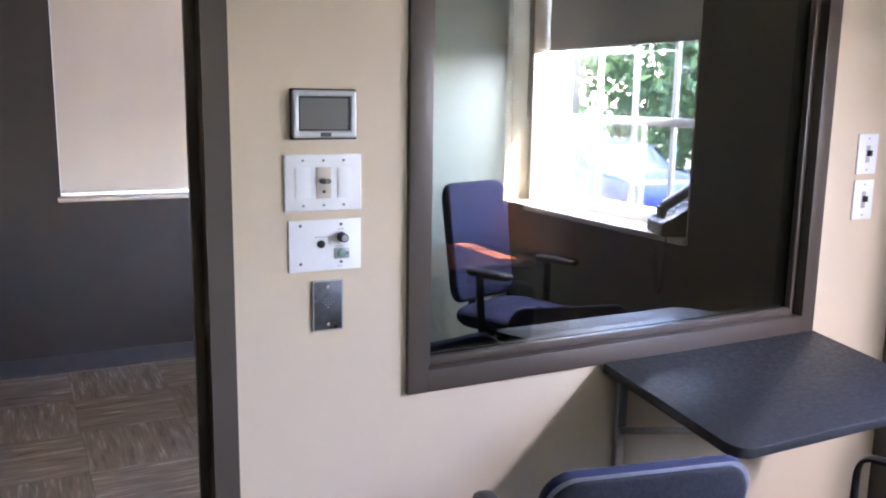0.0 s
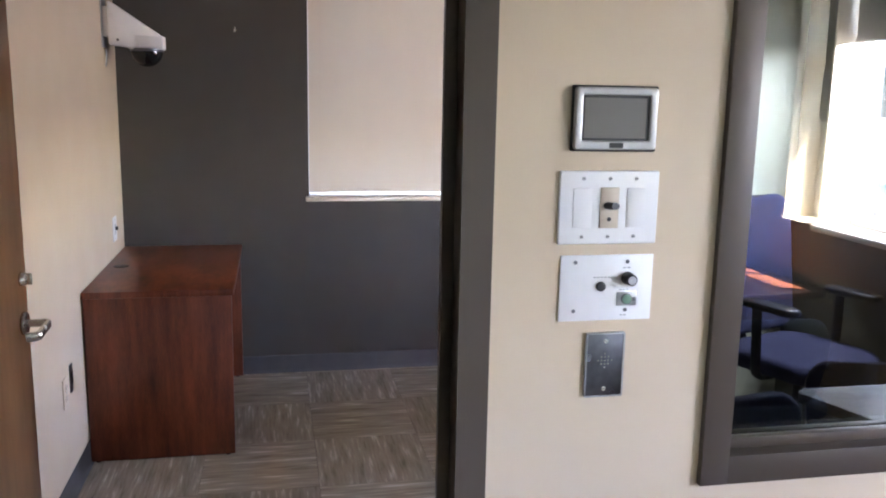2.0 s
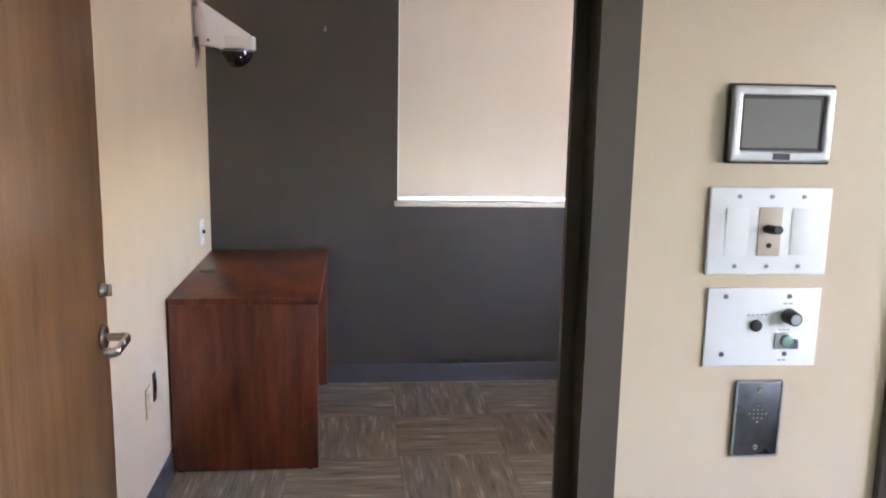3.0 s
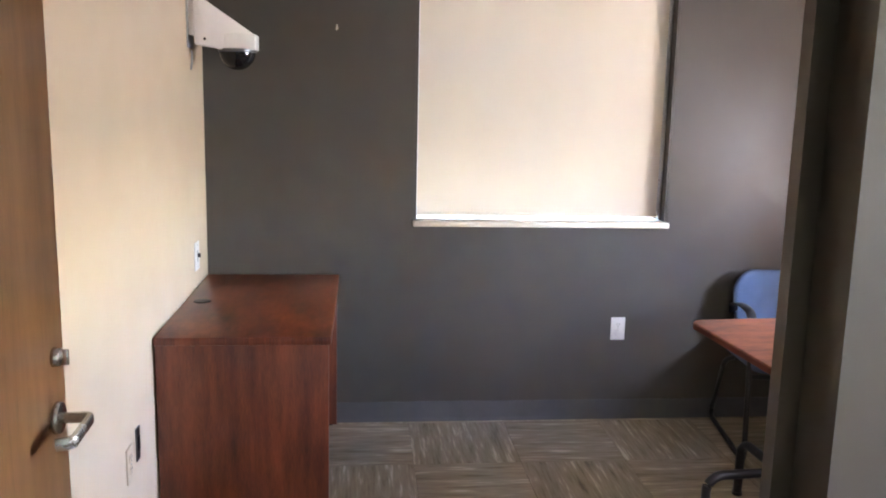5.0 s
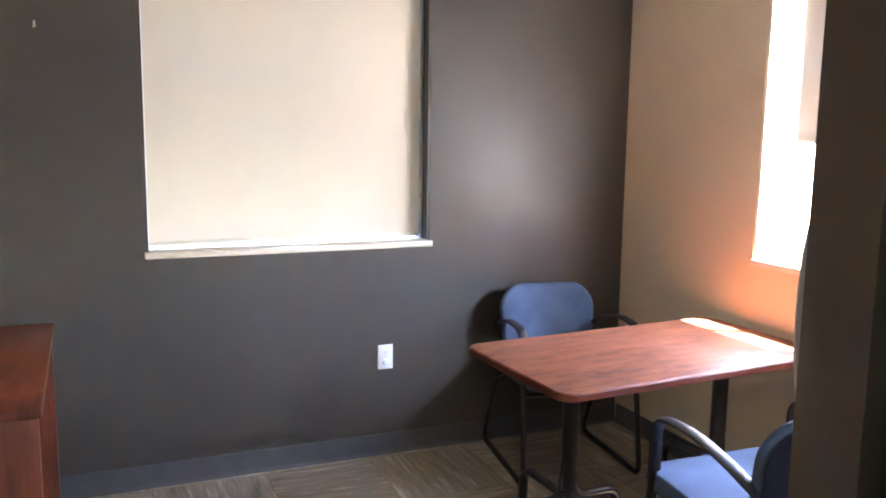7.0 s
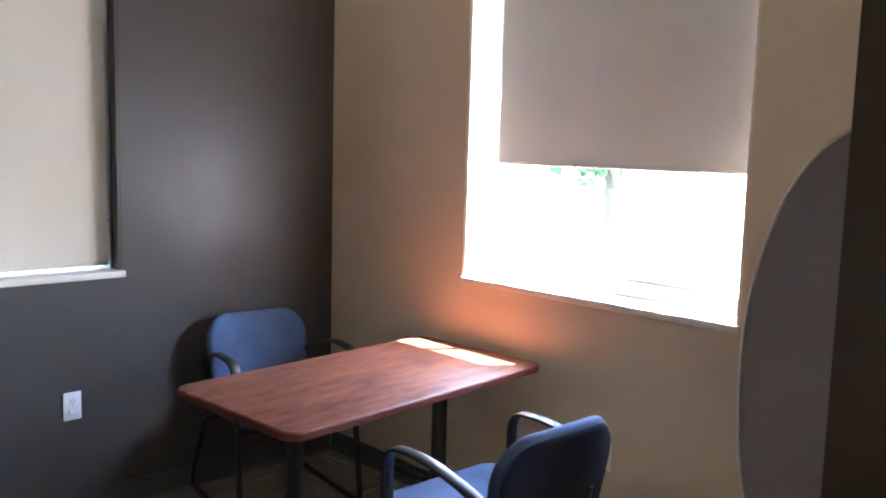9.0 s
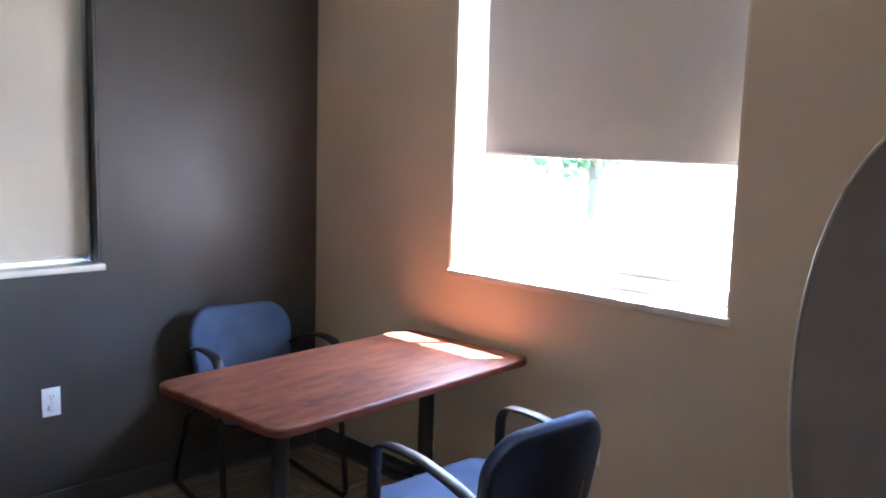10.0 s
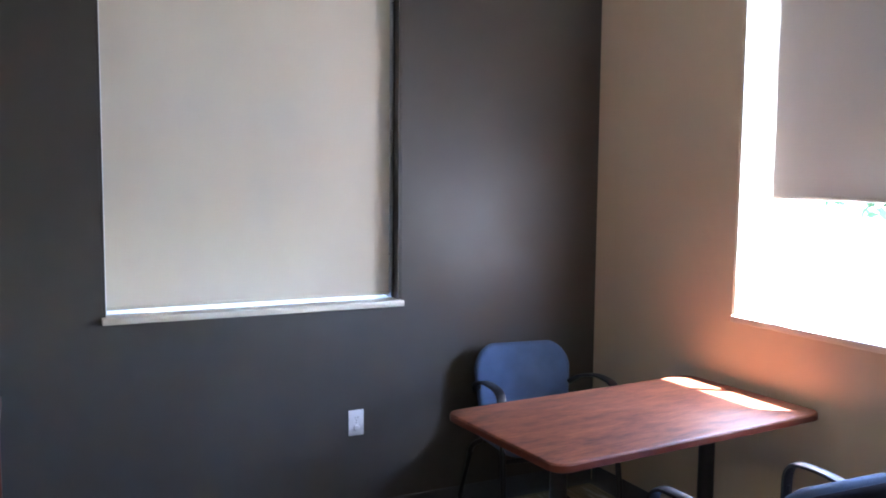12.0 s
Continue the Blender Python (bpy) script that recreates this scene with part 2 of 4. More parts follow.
# ---- mesh helpers ----
def add_box(bm, x0, y0, z0, x1, y1, z1, bevel=0.0, seg=2):
    """A box between two corners, its edges rounded by bevel."""
    r = bmesh.ops.create_cube(bm, size=1.0)
    vs = r["verts"]
    bmesh.ops.scale(bm, verts=vs, vec=(x1 - x0, y1 - y0, z1 - z0))
    bmesh.ops.translate(bm, verts=vs, vec=((x0 + x1) / 2, (y0 + y1) / 2, (z0 + z1) / 2))
    if bevel:
        es = list({e for v in vs for e in v.link_edges})
        bmesh.ops.bevel(bm, geom=es, offset=bevel, segments=seg, profile=0.5, affect='EDGES')
    return bm


def box(x0, y0, z0, x1, y1, z1, bevel=0.0, seg=2):
    return add_box(bmesh.new(), x0, y0, z0, x1, y1, z1, bevel, seg)


def add_cyl(bm, a, b, r0, r1=None, n=20, bevel=0.0):
    """A rod or cone frustum from a to b."""
    a, b = Vector(a), Vector(b)
    d = b - a
    m = Matrix.Translation((a + b) / 2) @ d.to_track_quat("Z", "Y").to_matrix().to_4x4()
    r = bmesh.ops.create_cone(bm, cap_ends=True, segments=n, radius1=r0, radius2=r0 if r1 is None else r1, depth=d.length, matrix=m)
    if bevel:
        caps = [f for f in {f for v in r["verts"] for f in v.link_faces} if len(f.verts) > 4]
        es = list({e for f in caps for e in f.edges})
        bmesh.ops.bevel(bm, geom=es, offset=bevel, segments=2, profile=0.5, affect='EDGES')
    return bm


def cyl(a, b, r0, r1=None, n=20, bevel=0.0):
    return add_cyl(bmesh.new(), a, b, r0, r1, n, bevel)


def rounded(points, radius, steps=5):
    """A polyline with its inner corners filleted."""
    pts = [Vector(p) for p in points]
    out = [pts[0]]
    for p, q, r in zip(pts, pts[1:], pts[2:]):
        a, b = (p - q), (r - q)
        k = min(radius, a.length * 0.45, b.length * 0.45)
        s, e = q + a.normalized() * k, q + b.normalized() * k
        for i in range(steps + 1):
            t = i / steps
            out.append(s * (1 - t) ** 2 + q * 2 * t * (1 - t) + e * t ** 2)
    out.append(pts[-1])
    return out


def sweep(points, half_w, half_h, n=12, side=None, square=False):
    """A bar of oval or rounded-square section along a polyline. side: the direction of its width."""
    bm = bmesh.new()
    pts = [Vector(p) for p in points]
    rings = []
    for i, p in enumerate(pts):
        d = (pts[min(i + 1, len(pts) - 1)] - pts[max(i - 1, 0)]).normalized()
        s = Vector(side) if side else (Vector((0, 0, 1)) if abs(d.z) < 0.9 else Vector((1, 0, 0)))
        s = (s - d * s.dot(d)).normalized()
        u = d.cross(s)
        ring = []
        for k in range(n):
            a = 2 * math.pi * k / n
            c, w = math.cos(a), math.sin(a)
            if square:
                q = max(abs(c), abs(w)) ** 0.75
                c, w = c / q, w / q
            ring.append(bm.verts.new(p + s * half_w * c + u * half_h * w))
        rings.append(ring)
    for r0, r1 in zip(rings, rings[1:]):
        for k in range(n):
            bm.faces.new((r0[k], r0[(k + 1) % n], r1[(k + 1) % n], r1[k]))
    bm.faces.new(rings[0][::-1])
    bm.faces.new(rings[-1])
    bmesh.ops.recalc_face_normals(bm, faces=bm.faces)
    return bm


def slab(outline, z0, z1, bevel=0.0, seg=2):
    """A plate of any outline (x, y), from z0 to z1."""
    bm = bmesh.new()
    f = bm.faces.new([bm.verts.new((x, y, z0)) for x, y in outline])
    r = bmesh.ops.extrude_face_region(bm, geom=[f])
    bmesh.ops.translate(bm, verts=[v for v in r["geom"] if isinstance(v, bmesh.types.BMVert)], vec=(0, 0, z1 - z0))
    bmesh.ops.recalc_face_normals(bm, faces=bm.faces)
    if bevel:
        es = [e for e in bm.edges if abs(e.verts[0].co.z - e.verts[1].co.z) < 1e-6]
        bmesh.ops.bevel(bm, geom=es, offset=bevel, segments=seg, profile=0.5, affect='EDGES')
    return bm


def round_rect(x0, y0, x1, y1, r, n=6):
    out = []
    for cx, cy, a0 in ((x1 - r, y1 - r, 0), (x0 + r, y1 - r, 90), (x0 + r, y0 + r, 180), (x1 - r, y0 + r, 270)):
        for k in range(n + 1):
            a = radians(a0 + 90 * k / n)
            out.append((cx + r * math.cos(a), cy + r * math.sin(a)))
    return out


def ring(outer, inner, y0, y1, bevel=0.0):
    """A flat frame in the x-z plane between two outlines of equal length, from y0 (front) to y1."""
    bm = bmesh.new()
    loops = [[bm.verts.new((x, y, z)) for x, z in line] for y in (y0, y1) for line in (outer, inner)]
    n = len(outer)
    fo, fi, bo, bi = loops
    for k in range(n):
        j = (k + 1) % n
        bm.faces.new((fo[k], fo[j], fi[j], fi[k]))
        bm.faces.new((bo[j], bo[k], bi[k], bi[j]))
        bm.faces.new((fo[j], fo[k], bo[k], bo[j]))
        bm.faces.new((fi[k], fi[j], bi[j], bi[k]))
    bmesh.ops.recalc_face_normals(bm, faces=bm.faces)
    if bevel:
        es = [e for e in bm.edges if abs(e.verts[0].co.y - y0) < 1e-7 and abs(e.verts[1].co.y - y0) < 1e-7
              and (e.verts[0] in fo) == (e.verts[1] in fo)]
        bmesh.ops.bevel(bm, geom=es, offset=bevel, segments=3, profile=0.5, affect='EDGES')
    return bm


def moved(bm, m):
    bmesh.ops.transform(bm, matrix=m, verts=bm.verts)
    return bm


def mesh_of(name, bm, material, smooth=True):
    me = bpy.data.meshes.new(name)
    bm.to_mesh(me)
    bm.free()
    me.materials.append(material)
    if smooth:
        me.polygons.foreach_set("use_smooth", [True] * len(me.polygons))
        me.set_sharp_from_angle(angle=radians(38))
    return me


def part(name, bm, material, parent, label=""):
    ob = new(name, mesh_of(name, bm, material))
    ob.parent = parent
    if label:
        ob["label"] = label
    return ob


def thing(name, m, label, category, group="", kind=""):
    e = new(name)
    e.empty_display_size = 0.1
    e.matrix_basis = m
    return tagged(e, label, category, group, kind)


def solid(name, bm, material, label, category="", kind="structure"):
    return tagged(new(name, mesh_of(name, bm, material)), label, category, "", kind)


# ---- plan ----
XL, XR = -0.265, 3.03            # side walls of the interview room
YA, YB = 1.90, 1.985             # the wall between the two rooms
YG = 5.305                       # dark grey wall
HC = 2.74                        # ceiling
DOOR_L, DOOR_R, DOOR_H = -0.093, 0.822, 2.08
GX0, GX1, GZ0, GZ1 = 1.276, 2.658, 0.896, 2.15   # observation window, outside of its frame
OX, OY = -1.5, -0.42              # far sides of the observation room
W1 = (0.706, 1.958)               # window in the grey wall, x
W2 = (3.128, 4.375)              # window in the side wall, y
W3 = (-0.215, 1.035)             # window of the observation room, y
SILL, HEAD = 0.985, 2.42
OUT = 0.32                       # thickness of the outer walls


def wall_with_holes(axis, a0, a1, holes, t0, t1, z1=HC, z0=0.0):
    """A straight wall along x or y from a0 to a1, between t0 and t1, with rectangular openings (from, to, bottom, top)."""
    bm = bmesh.new()

    def put(p0, p1, lo, hi):
        if p1 - p0 > 1e-4 and hi - lo > 1e-4:
            if axis == "x":
                add_box(bm, p0, t0, lo, p1, t1, hi)
            else:
                add_box(bm, t0, p0, lo, t1, p1, hi)
    at = a0
    for h0, h1, b, t in sorted(holes):
        put(at, h0, z0, z1)
        put(h0, h1, z0, b)
        put(h0, h1, t, z1)
        at = h1
    put(at, a1, z0, z1)
    bmesh.ops.remove_doubles(bm, verts=bm.verts, dist=1e-5)
    return bm


# ---- setting ----
solid("wall_between", wall_with_holes("x", OX, XR, [(DOOR_L - 0.002, DOOR_R + 0.002, 0, DOOR_H), (GX0 + 0.05, GX1 - 0.05, GZ0 + 0.05, GZ1 - 0.05)], YA, YB),
      M_TAN, "warm tan painted wall between observation and interview room", "wall")
solid("wall_north", wall_with_holes("x", XL - 0.12, XR + OUT, [(*W1, SILL, HEAD)], YG, YG + OUT), M_GRAY, "dark warm grey satin painted accent wall", "wall")
solid("wall_west", wall_with_holes("y", YB, YG, [], XL - 0.12, XL), M_TAN, "warm tan painted side wall beside the door", "wall")
solid("wall_east", wall_with_holes("y", YA + 0.04, YG, [(*W2, SILL, HEAD)], XR, XR + OUT), M_TAN, "warm tan painted outer wall with a sunlit window", "wall")
solid("wall_observation_east", wall_with_holes("y", OY - 0.12, YA + 0.04, [(*W3, SILL, HEAD)], XR, XR + OUT), M_GRAY, "dark grey painted outer wall of the observation room", "wall")
solid("wall_south", wall_with_holes("x", OX, XR, [], OY - 0.12, OY), M_SAGE, "pale sage green painted wall of the observation room", "wall")
# Unseen wall; its dark grey is chosen to cut light bounced onto the jamb.
solid("wall_observation_west", wall_with_holes("y", OY - 0.12, YA, [], OX - 0.12, OX), M_GRAY, "unseen side wall of the observation room, dark grey to cut bounced light", "wall")
solid("ceiling", box(OX - 0.12, OY - 0.12, HC, XR + OUT, YG + OUT, HC + 0.12), M_CEIL, "plain white ceiling above both rooms", "ceiling")
floor = solid("floor", box(OX - 0.12, OY - 0.12, -0.15, XR + OUT, YG + OUT, -0.007), M_SUBFLOOR, "beige striped carpet tiles laid quarter-turned", "floor")


def base_run(name, a, b, normal):
    """Vinyl cove base from a to b on a wall, standing out along normal."""
    a, b, n = Vector((*a, 0)), Vector((*b, 0)), Vector((*normal, 0))
    bm = bmesh.new()
    prof = [(0, 0), (0.016, 0), (0.010, 0.006), (0.006, 0.02), (0.0045, 0.092), (0.003, 0.098), (0, 0.10)]
    ends = [[bm.verts.new(p + n * d + Vector((0, 0, z))) for d, z in prof] for p in (a, b)]
    for i in range(len(prof)):
        j = (i + 1) % len(prof)
        bm.faces.new((ends[0][i], ends[0][j], ends[1][j], ends[1][i]))
    bm.faces.new(ends[0])
    bm.faces.new(ends[1][::-1])
    bmesh.ops.recalc_face_normals(bm, faces=bm.faces)
    return solid(name, bm, M_BASE, "dark grey vinyl cove base along the wall", "baseboard")


base_run("baseboard_north", (XL + 0.001, YG - 0.0005), (XR - 0.001, YG - 0.0005), (0, -1))
base_run("baseboard_west", (XL + 0.0005, YB + 0.02), (XL + 0.0005, YG - 0.018), (1, 0))
base_run("baseboard_east", (XR - 0.0005, YB + 0.01), (XR - 0.0005, YG - 0.018), (-1, 0))
base_run("baseboard_between", (DOOR_R + 0.06, YB + 0.0005), (XR - 0.018, YB + 0.0005), (0, 1))
base_run("baseboard_observation", (DOOR_R + 0.06, YA - 0.0005), (XR - 0.018, YA - 0.0005), (0, -1))
base_run("baseboard_observation_east", (XR - 0.0005, OY + 0.01), (XR - 0.0005, YA - 0.001), (-1, 0))


# ---- door frame and door ----
def jamb_profile(sign, at):
    """Section of a pressed-steel door jamb, as (x, y); sign: +1 for the jamb on the greater x."""
    y0, y1 = YA - 0.012, YB + 0.010
    p = [(0.053, y0), (0.0, y0), (0.0, YA + 0.042), (-0.022, YA + 0.036), (-0.022, YB - 0.034), (0.0, YB - 0.034), (0.0, y1), (0.053, y1),
         (0.053, YB + 0.002), (0.0035, YB + 0.002), (0.0035, YA - 0.002), (0.053, YA - 0.002)]
    return [(at + sign * x, y) for x, y in p]


frame_thing = thing("door_frame", pose(0, 0, 0), "grey-brown painted pressed-steel door frame", "door frame", "", "structure")
for sgn, at in ((1, DOOR_R), (-1, DOOR_L)):
    part("jamb", slab(jamb_profile(sgn, at), 0.0, DOOR_H + 0.05), M_FRAME, frame_thing)
hb = bmesh.new()
add_box(hb, DOOR_L, YA - 0.012, DOOR_H - 0.001, DOOR_R, YB + 0.010, DOOR_H + 0.05)
add_box(hb, DOOR_L + 0.016, YA + 0.036, DOOR_H - 0.016, DOOR_R - 0.016, YB - 0.034, DOOR_H - 0.001)
part("head", hb, M_FRAME, frame_thing)


def build_door():
    """Open flush door; local x runs from the hinge to the free edge, the seen face looks to -y."""
    d = thing("door_1", pose(DOOR_L + 0.004, YB + 0.006, 0.0, 0, 0, 91.2), "open flush wooden door with walnut-brown veneer", "door", "", "structure")
    W, T = 0.905, 0.044
    part("door_leaf", box(0.0, 0.0, 0.012, W, T, DOOR_H - 0.006, 0.0015), M_DOOR, d)
    for side in (-1, 1):
        y = 0.0 if side < 0 else T
        lv = part("lever_handle", cyl((W - 0.062, y, 0.99), (W - 0.062, y + side * 0.012, 0.99), 0.031, 0.029, 28, 0.003), M_NICKEL, d, "satin nickel lever handle")
        part("neck", cyl((W - 0.062, y + side * 0.012, 0.99), (W - 0.062, y + side * 0.052, 0.99), 0.0105, 0.0105, 18), M_NICKEL, lv)
        pts = rounded([(W - 0.062, y + side * 0.046, 0.99), (W - 0.062, y + side * 0.062, 0.988), (W - 0.17, y + side * 0.062, 0.985), (W - 0.175, y + side * 0.035, 0.984)], 0.018)
        part("grip", sweep(pts, 0.0115, 0.007, 12, (0, 0, 1), True), M_NICKEL, lv)
        part("lock_cylinder", cyl((W - 0.058, y, 1.105), (W - 0.058, y + side * 0.014, 1.105), 0.019, 0.016, 24, 0.002), M_NICKEL, d)
    part("thumb_turn", box(W - 0.061, -0.028, 1.090, W - 0.055, -0.013, 1.120, 0.002), M_NICKEL, d)
    part("latch_plate", box(W, 0.009, 0.93, W + 0.0015, 0.035, 1.05), M_STEEL, d)
    for z in (0.25, 1.04, 1.83):
        part("hinge", cyl((-0.004, -0.006, z - 0.055), (-0.004, -0.006, z + 0.055), 0.007, 0.007, 14, 0.001), M_STEEL, d)


build_door()

# ---- observation window ----
ow = thing("observation_window", pose(0, 0, 0), "dark one-way observation window in a grey-brown steel frame", "window", "", "structure")
FW, ST = 0.054, 0.020
for nm, b in (("frame_side", (GX0, GZ0, GX0 + FW, GZ1)), ("frame_side", (GX1 - FW, GZ0, GX1, GZ1)),
              ("frame_rail", (GX0 + FW, GZ0, GX1 - FW, GZ0 + FW)), ("frame_rail", (GX0 + FW, GZ1 - FW, GX1 - FW, GZ1))):
    part(nm, box(b[0], YA - 0.014, b[1], b[2], YB + 0.014, b[3], 0.0015), M_FRAME, ow)
for nm, b in (("glazing_stop", (GX0 + FW, GZ0 + FW, GX0 + FW + ST, GZ1 - FW)), ("glazing_stop", (GX1 - FW - ST, GZ0 + FW, GX1 - FW, GZ1 - FW)),
              ("glazing_stop", (GX0 + FW + ST, GZ0 + FW, GX1 - FW - ST, GZ0 + FW + ST)), ("glazing_stop", (GX0 + FW + ST, GZ1 - FW - ST, GX1 - FW - ST, GZ1 - FW))):
    part(nm, box(b[0], YA + 0.018, b[1], b[2], YA + 0.038, b[3], 0.0015), M_FRAME, ow)
    part(nm, box(b[0], YA + 0.054, b[1], b[2], YB - 0.002, b[3], 0.001), M_FRAME, ow)
gp = part("pane", box(GX0 + FW, YA + 0.040, GZ0 + FW, GX1 - FW, YA + 0.046, GZ1 - FW), M_OBSGLASS, ow, "tinted half-mirrored glass")
gp.visible_shadow = False


# ---- windows in the outer walls ----
def build_window(name, label, width, reveal, lip, mid, uprights=()):
    """Wood window: local x along the wall, y outwards, z up from the floor; the opening runs from 0 to width."""
    w = thing(name, pose(0, 0, 0), label, "window", "", "structure")
    d0, d1 = 0.165, 0.225
    t = 0.012
    part("reveal_side", box(0.0005, 0.002, SILL, t, d1, HEAD), reveal, w)
    part("reveal_side", box(width - t, 0.002, SILL, width - 0.0005, d1, HEAD), reveal, w)
    part("reveal_head", box(t, 0.002, HEAD - t, width - t, d1, HEAD - 0.0005), reveal, w)
    part("window_sill", box(-lip * 0.12, -lip, SILL + 0.001, width + lip * 0.12, d0 + 0.02, SILL + 0.028, 0.004), M_SILL, w, "cream painted sill")
    bot, top = SILL + 0.028, HEAD - t
    f = 0.05
    part("window_frame", box(t, d0, bot, t + f, d1, top, 0.003), M_SASH, w)
    part("window_frame", box(width - t - f, d0, bot, width - t, d1, top, 0.003), M_SASH, w)
    part("window_frame", box(t + f, d0, bot, width - t - f, d1, bot + 0.055, 0.003), M_SASH, w)
    part("window_frame", box(t + f, d0, top - f, width - t - f, d1, top, 0.003), M_SASH, w)
    part("meeting_rail", box(t + f, d0 + 0.01, mid, width - t - f, d1 - 0.005, mid + 0.04, 0.003), M_SASH, w)
    x0, x1 = t + f, width - t - f
    for lo, hi in ((bot + 0.055, mid), (mid + 0.04, top - f)):
        for x, half in uprights or [(x0 + (x1 - x0) * k / 4, 0.010) for k in (1, 2, 3)]:
            part("muntin" if half < 0.03 else "sun_block_mullion", box(x - half, d0 + 0.022, lo, x + half, d0 + 0.048, hi, 0.003), M_SASH, w)
        n = 0 if lo < 1.4 else 1
        for k in range(1, n + 1):
            z = lo + (hi - lo) * k / (n + 1)
            part("muntin", box(x0, d0 + 0.024, z - 0.009, x1, d0 + 0.046, z + 0.009, 0.003), M_SASH, w)
        p = part("pane", box(x0, d0 + 0.033, lo, x1, d0 + 0.037, hi), M_GLASS, w)
        p.visible_shadow = False
    return w


def build_shade(name, label, width, gap0, gap1, bottom, cloth, depth=0.085):
    """Roller shade in the window's reveal, lowered to the given height; with bottom bar, roller and bead chain."""
    s = thing(name, pose(0, 0, 0), label, "roller shade")
    bm = bmesh.new()
    nx, nz = 24, 40
    grid = [[bm.verts.new((gap0 + (width - gap0 - gap1) * i / nx,
                           depth + 0.0022 * math.sin(i * 0.9 + 0.3 * j) * (0.3 + j / nz) + 0.003 * math.sin(i * 0.31) * (j / nz),
                           HEAD - 0.07 + (bottom + 0.012 - HEAD + 0.07) * j / nz)) for j in range(nz + 1)] for i in range(nx + 1)]
    for i in range(nx):
        for j in range(nz):
            bm.faces.new((grid[i][j], grid[i + 1][j], grid[i + 1][j + 1], grid[i][j + 1]))
    part("cloth", bm, cloth, s)
    part("bottom_bar", box(gap0, depth - 0.003, bottom, width - gap1, depth + 0.003, bottom + 0.014, 0.002), cloth, s)
    part("roller", cyl((gap0, depth, HEAD - 0.045), (width - gap1, depth, HEAD - 0.045), 0.024, 0.024, 20), M_WHITEPL, s)
    for x in (gap0 - 0.006, width - gap1 + 0.001):
        part("bracket", box(x, depth - 0.03, HEAD - 0.085, x + 0.005, depth + 0.03, HEAD - 0.012, 0.001), M_WHITEPL, s)
    return s


north = pose(W1[0], YG, 0)
east2 = Matrix(((0, 1, 0, XR), (-1, 0, 0, W2[1]), (0, 0, 1, 0), (0, 0, 0, 1)))
east3 = Matrix(((0, 1, 0, XR), (-1, 0, 0, W3[1]), (0, 0, 1, 0), (0, 0, 0, 1)))
w = build_window("window_1", "tall white wooden window with dark grey reveal and cream sill", W1[1] - W1[0], M_GRAY, 0.034, 1.70)
w.matrix_basis = north
# The 0.28 m mullion is unseen, widened to block stray sun.
w = build_window("window_2", "sunlit white wooden window with cream reveal", W2[1] - W2[0], M_REVEAL, 0.012, 1.80, ((0.375, 0.017), (0.835, 0.14), (1.08, 0.011)))
w.matrix_basis = east2
w = build_window("window_3", "white wooden window of the observation room with muntins", W3[1] - W3[0], M_REVEAL, 0.03, 1.475)
w.matrix_basis = east3

s1 = build_shade("roller_shade", "fully lowered beige roller shade glowing in the grey wall", W1[1] - W1[0], 0.020, 0.022, SILL + 0.042, M_SHADE)
s1.matrix_basis = north
for k, x in enumerate((W1[1] - W1[0] - 0.034, W1[1] - W1[0] - 0.028)):
    part("bead_chain", sweep([(x, 0.055 + 0.006 * k, HEAD - 0.05), (x + 0.002, 0.056, 1.7), (x, 0.057 + 0.004 * k, 1.06)], 0.0022, 0.0022, 6), M_STEEL, s1)
part("side_track", box(0.0125, 0.055, SILL + 0.02, 0.019, 0.09, HEAD - 0.09, 0.001), M_WHITEPL, s1)
part("side_track", box(W1[1] - W1[0] - 0.022, 0.062, SILL + 0.03, W1[1] - W1[0] - 0.0125, 0.092, HEAD - 0.09, 0.001), M_STEEL, s1, "grey metal side track")
s2 = build_shade("roller_shade", "half lowered greige roller shade above a sunlit sill", W2[1] - W2[0], 0.105, 0.045, 1.49, M_SHADE_GREY)
s2.matrix_basis = east2
s3 = build_shade("roller_shade", "half lowered greige roller shade in the observation room", W3[1] - W3[0], 0.05, 0.03, 1.85, M_SHADE_GREY)
s3.matrix_basis = east3


def build_crank(m):
    c = thing("window_crank", m, "small metal window crank on the sill rail", "window crank")
    part("crank_base", cyl((0, 0, 0), (0, -0.012, 0), 0.011, 0.009, 16, 0.002), M_DARKSTEEL, c)
    part("crank_arm", sweep(rounded([(0, -0.012, 0), (-0.02, -0.03, 0.004), (-0.075, -0.034, 0.008)], 0.01), 0.005, 0.004, 8, (0, 0, 1)), M_DARKSTEEL, c)
    part("crank_knob", cyl((-0.075, -0.03, 0.008), (-0.075, -0.055, 0.008), 0.009, 0.007, 14, 0.002), M_DARKSTEEL, c)
    return c


build_crank(east2 @ pose(W2[1] - W2[0] - 0.175, 0.163, SILL + 0.098))
build_crank(east2 @ pose(0.47, 0.163, SILL + 0.098))


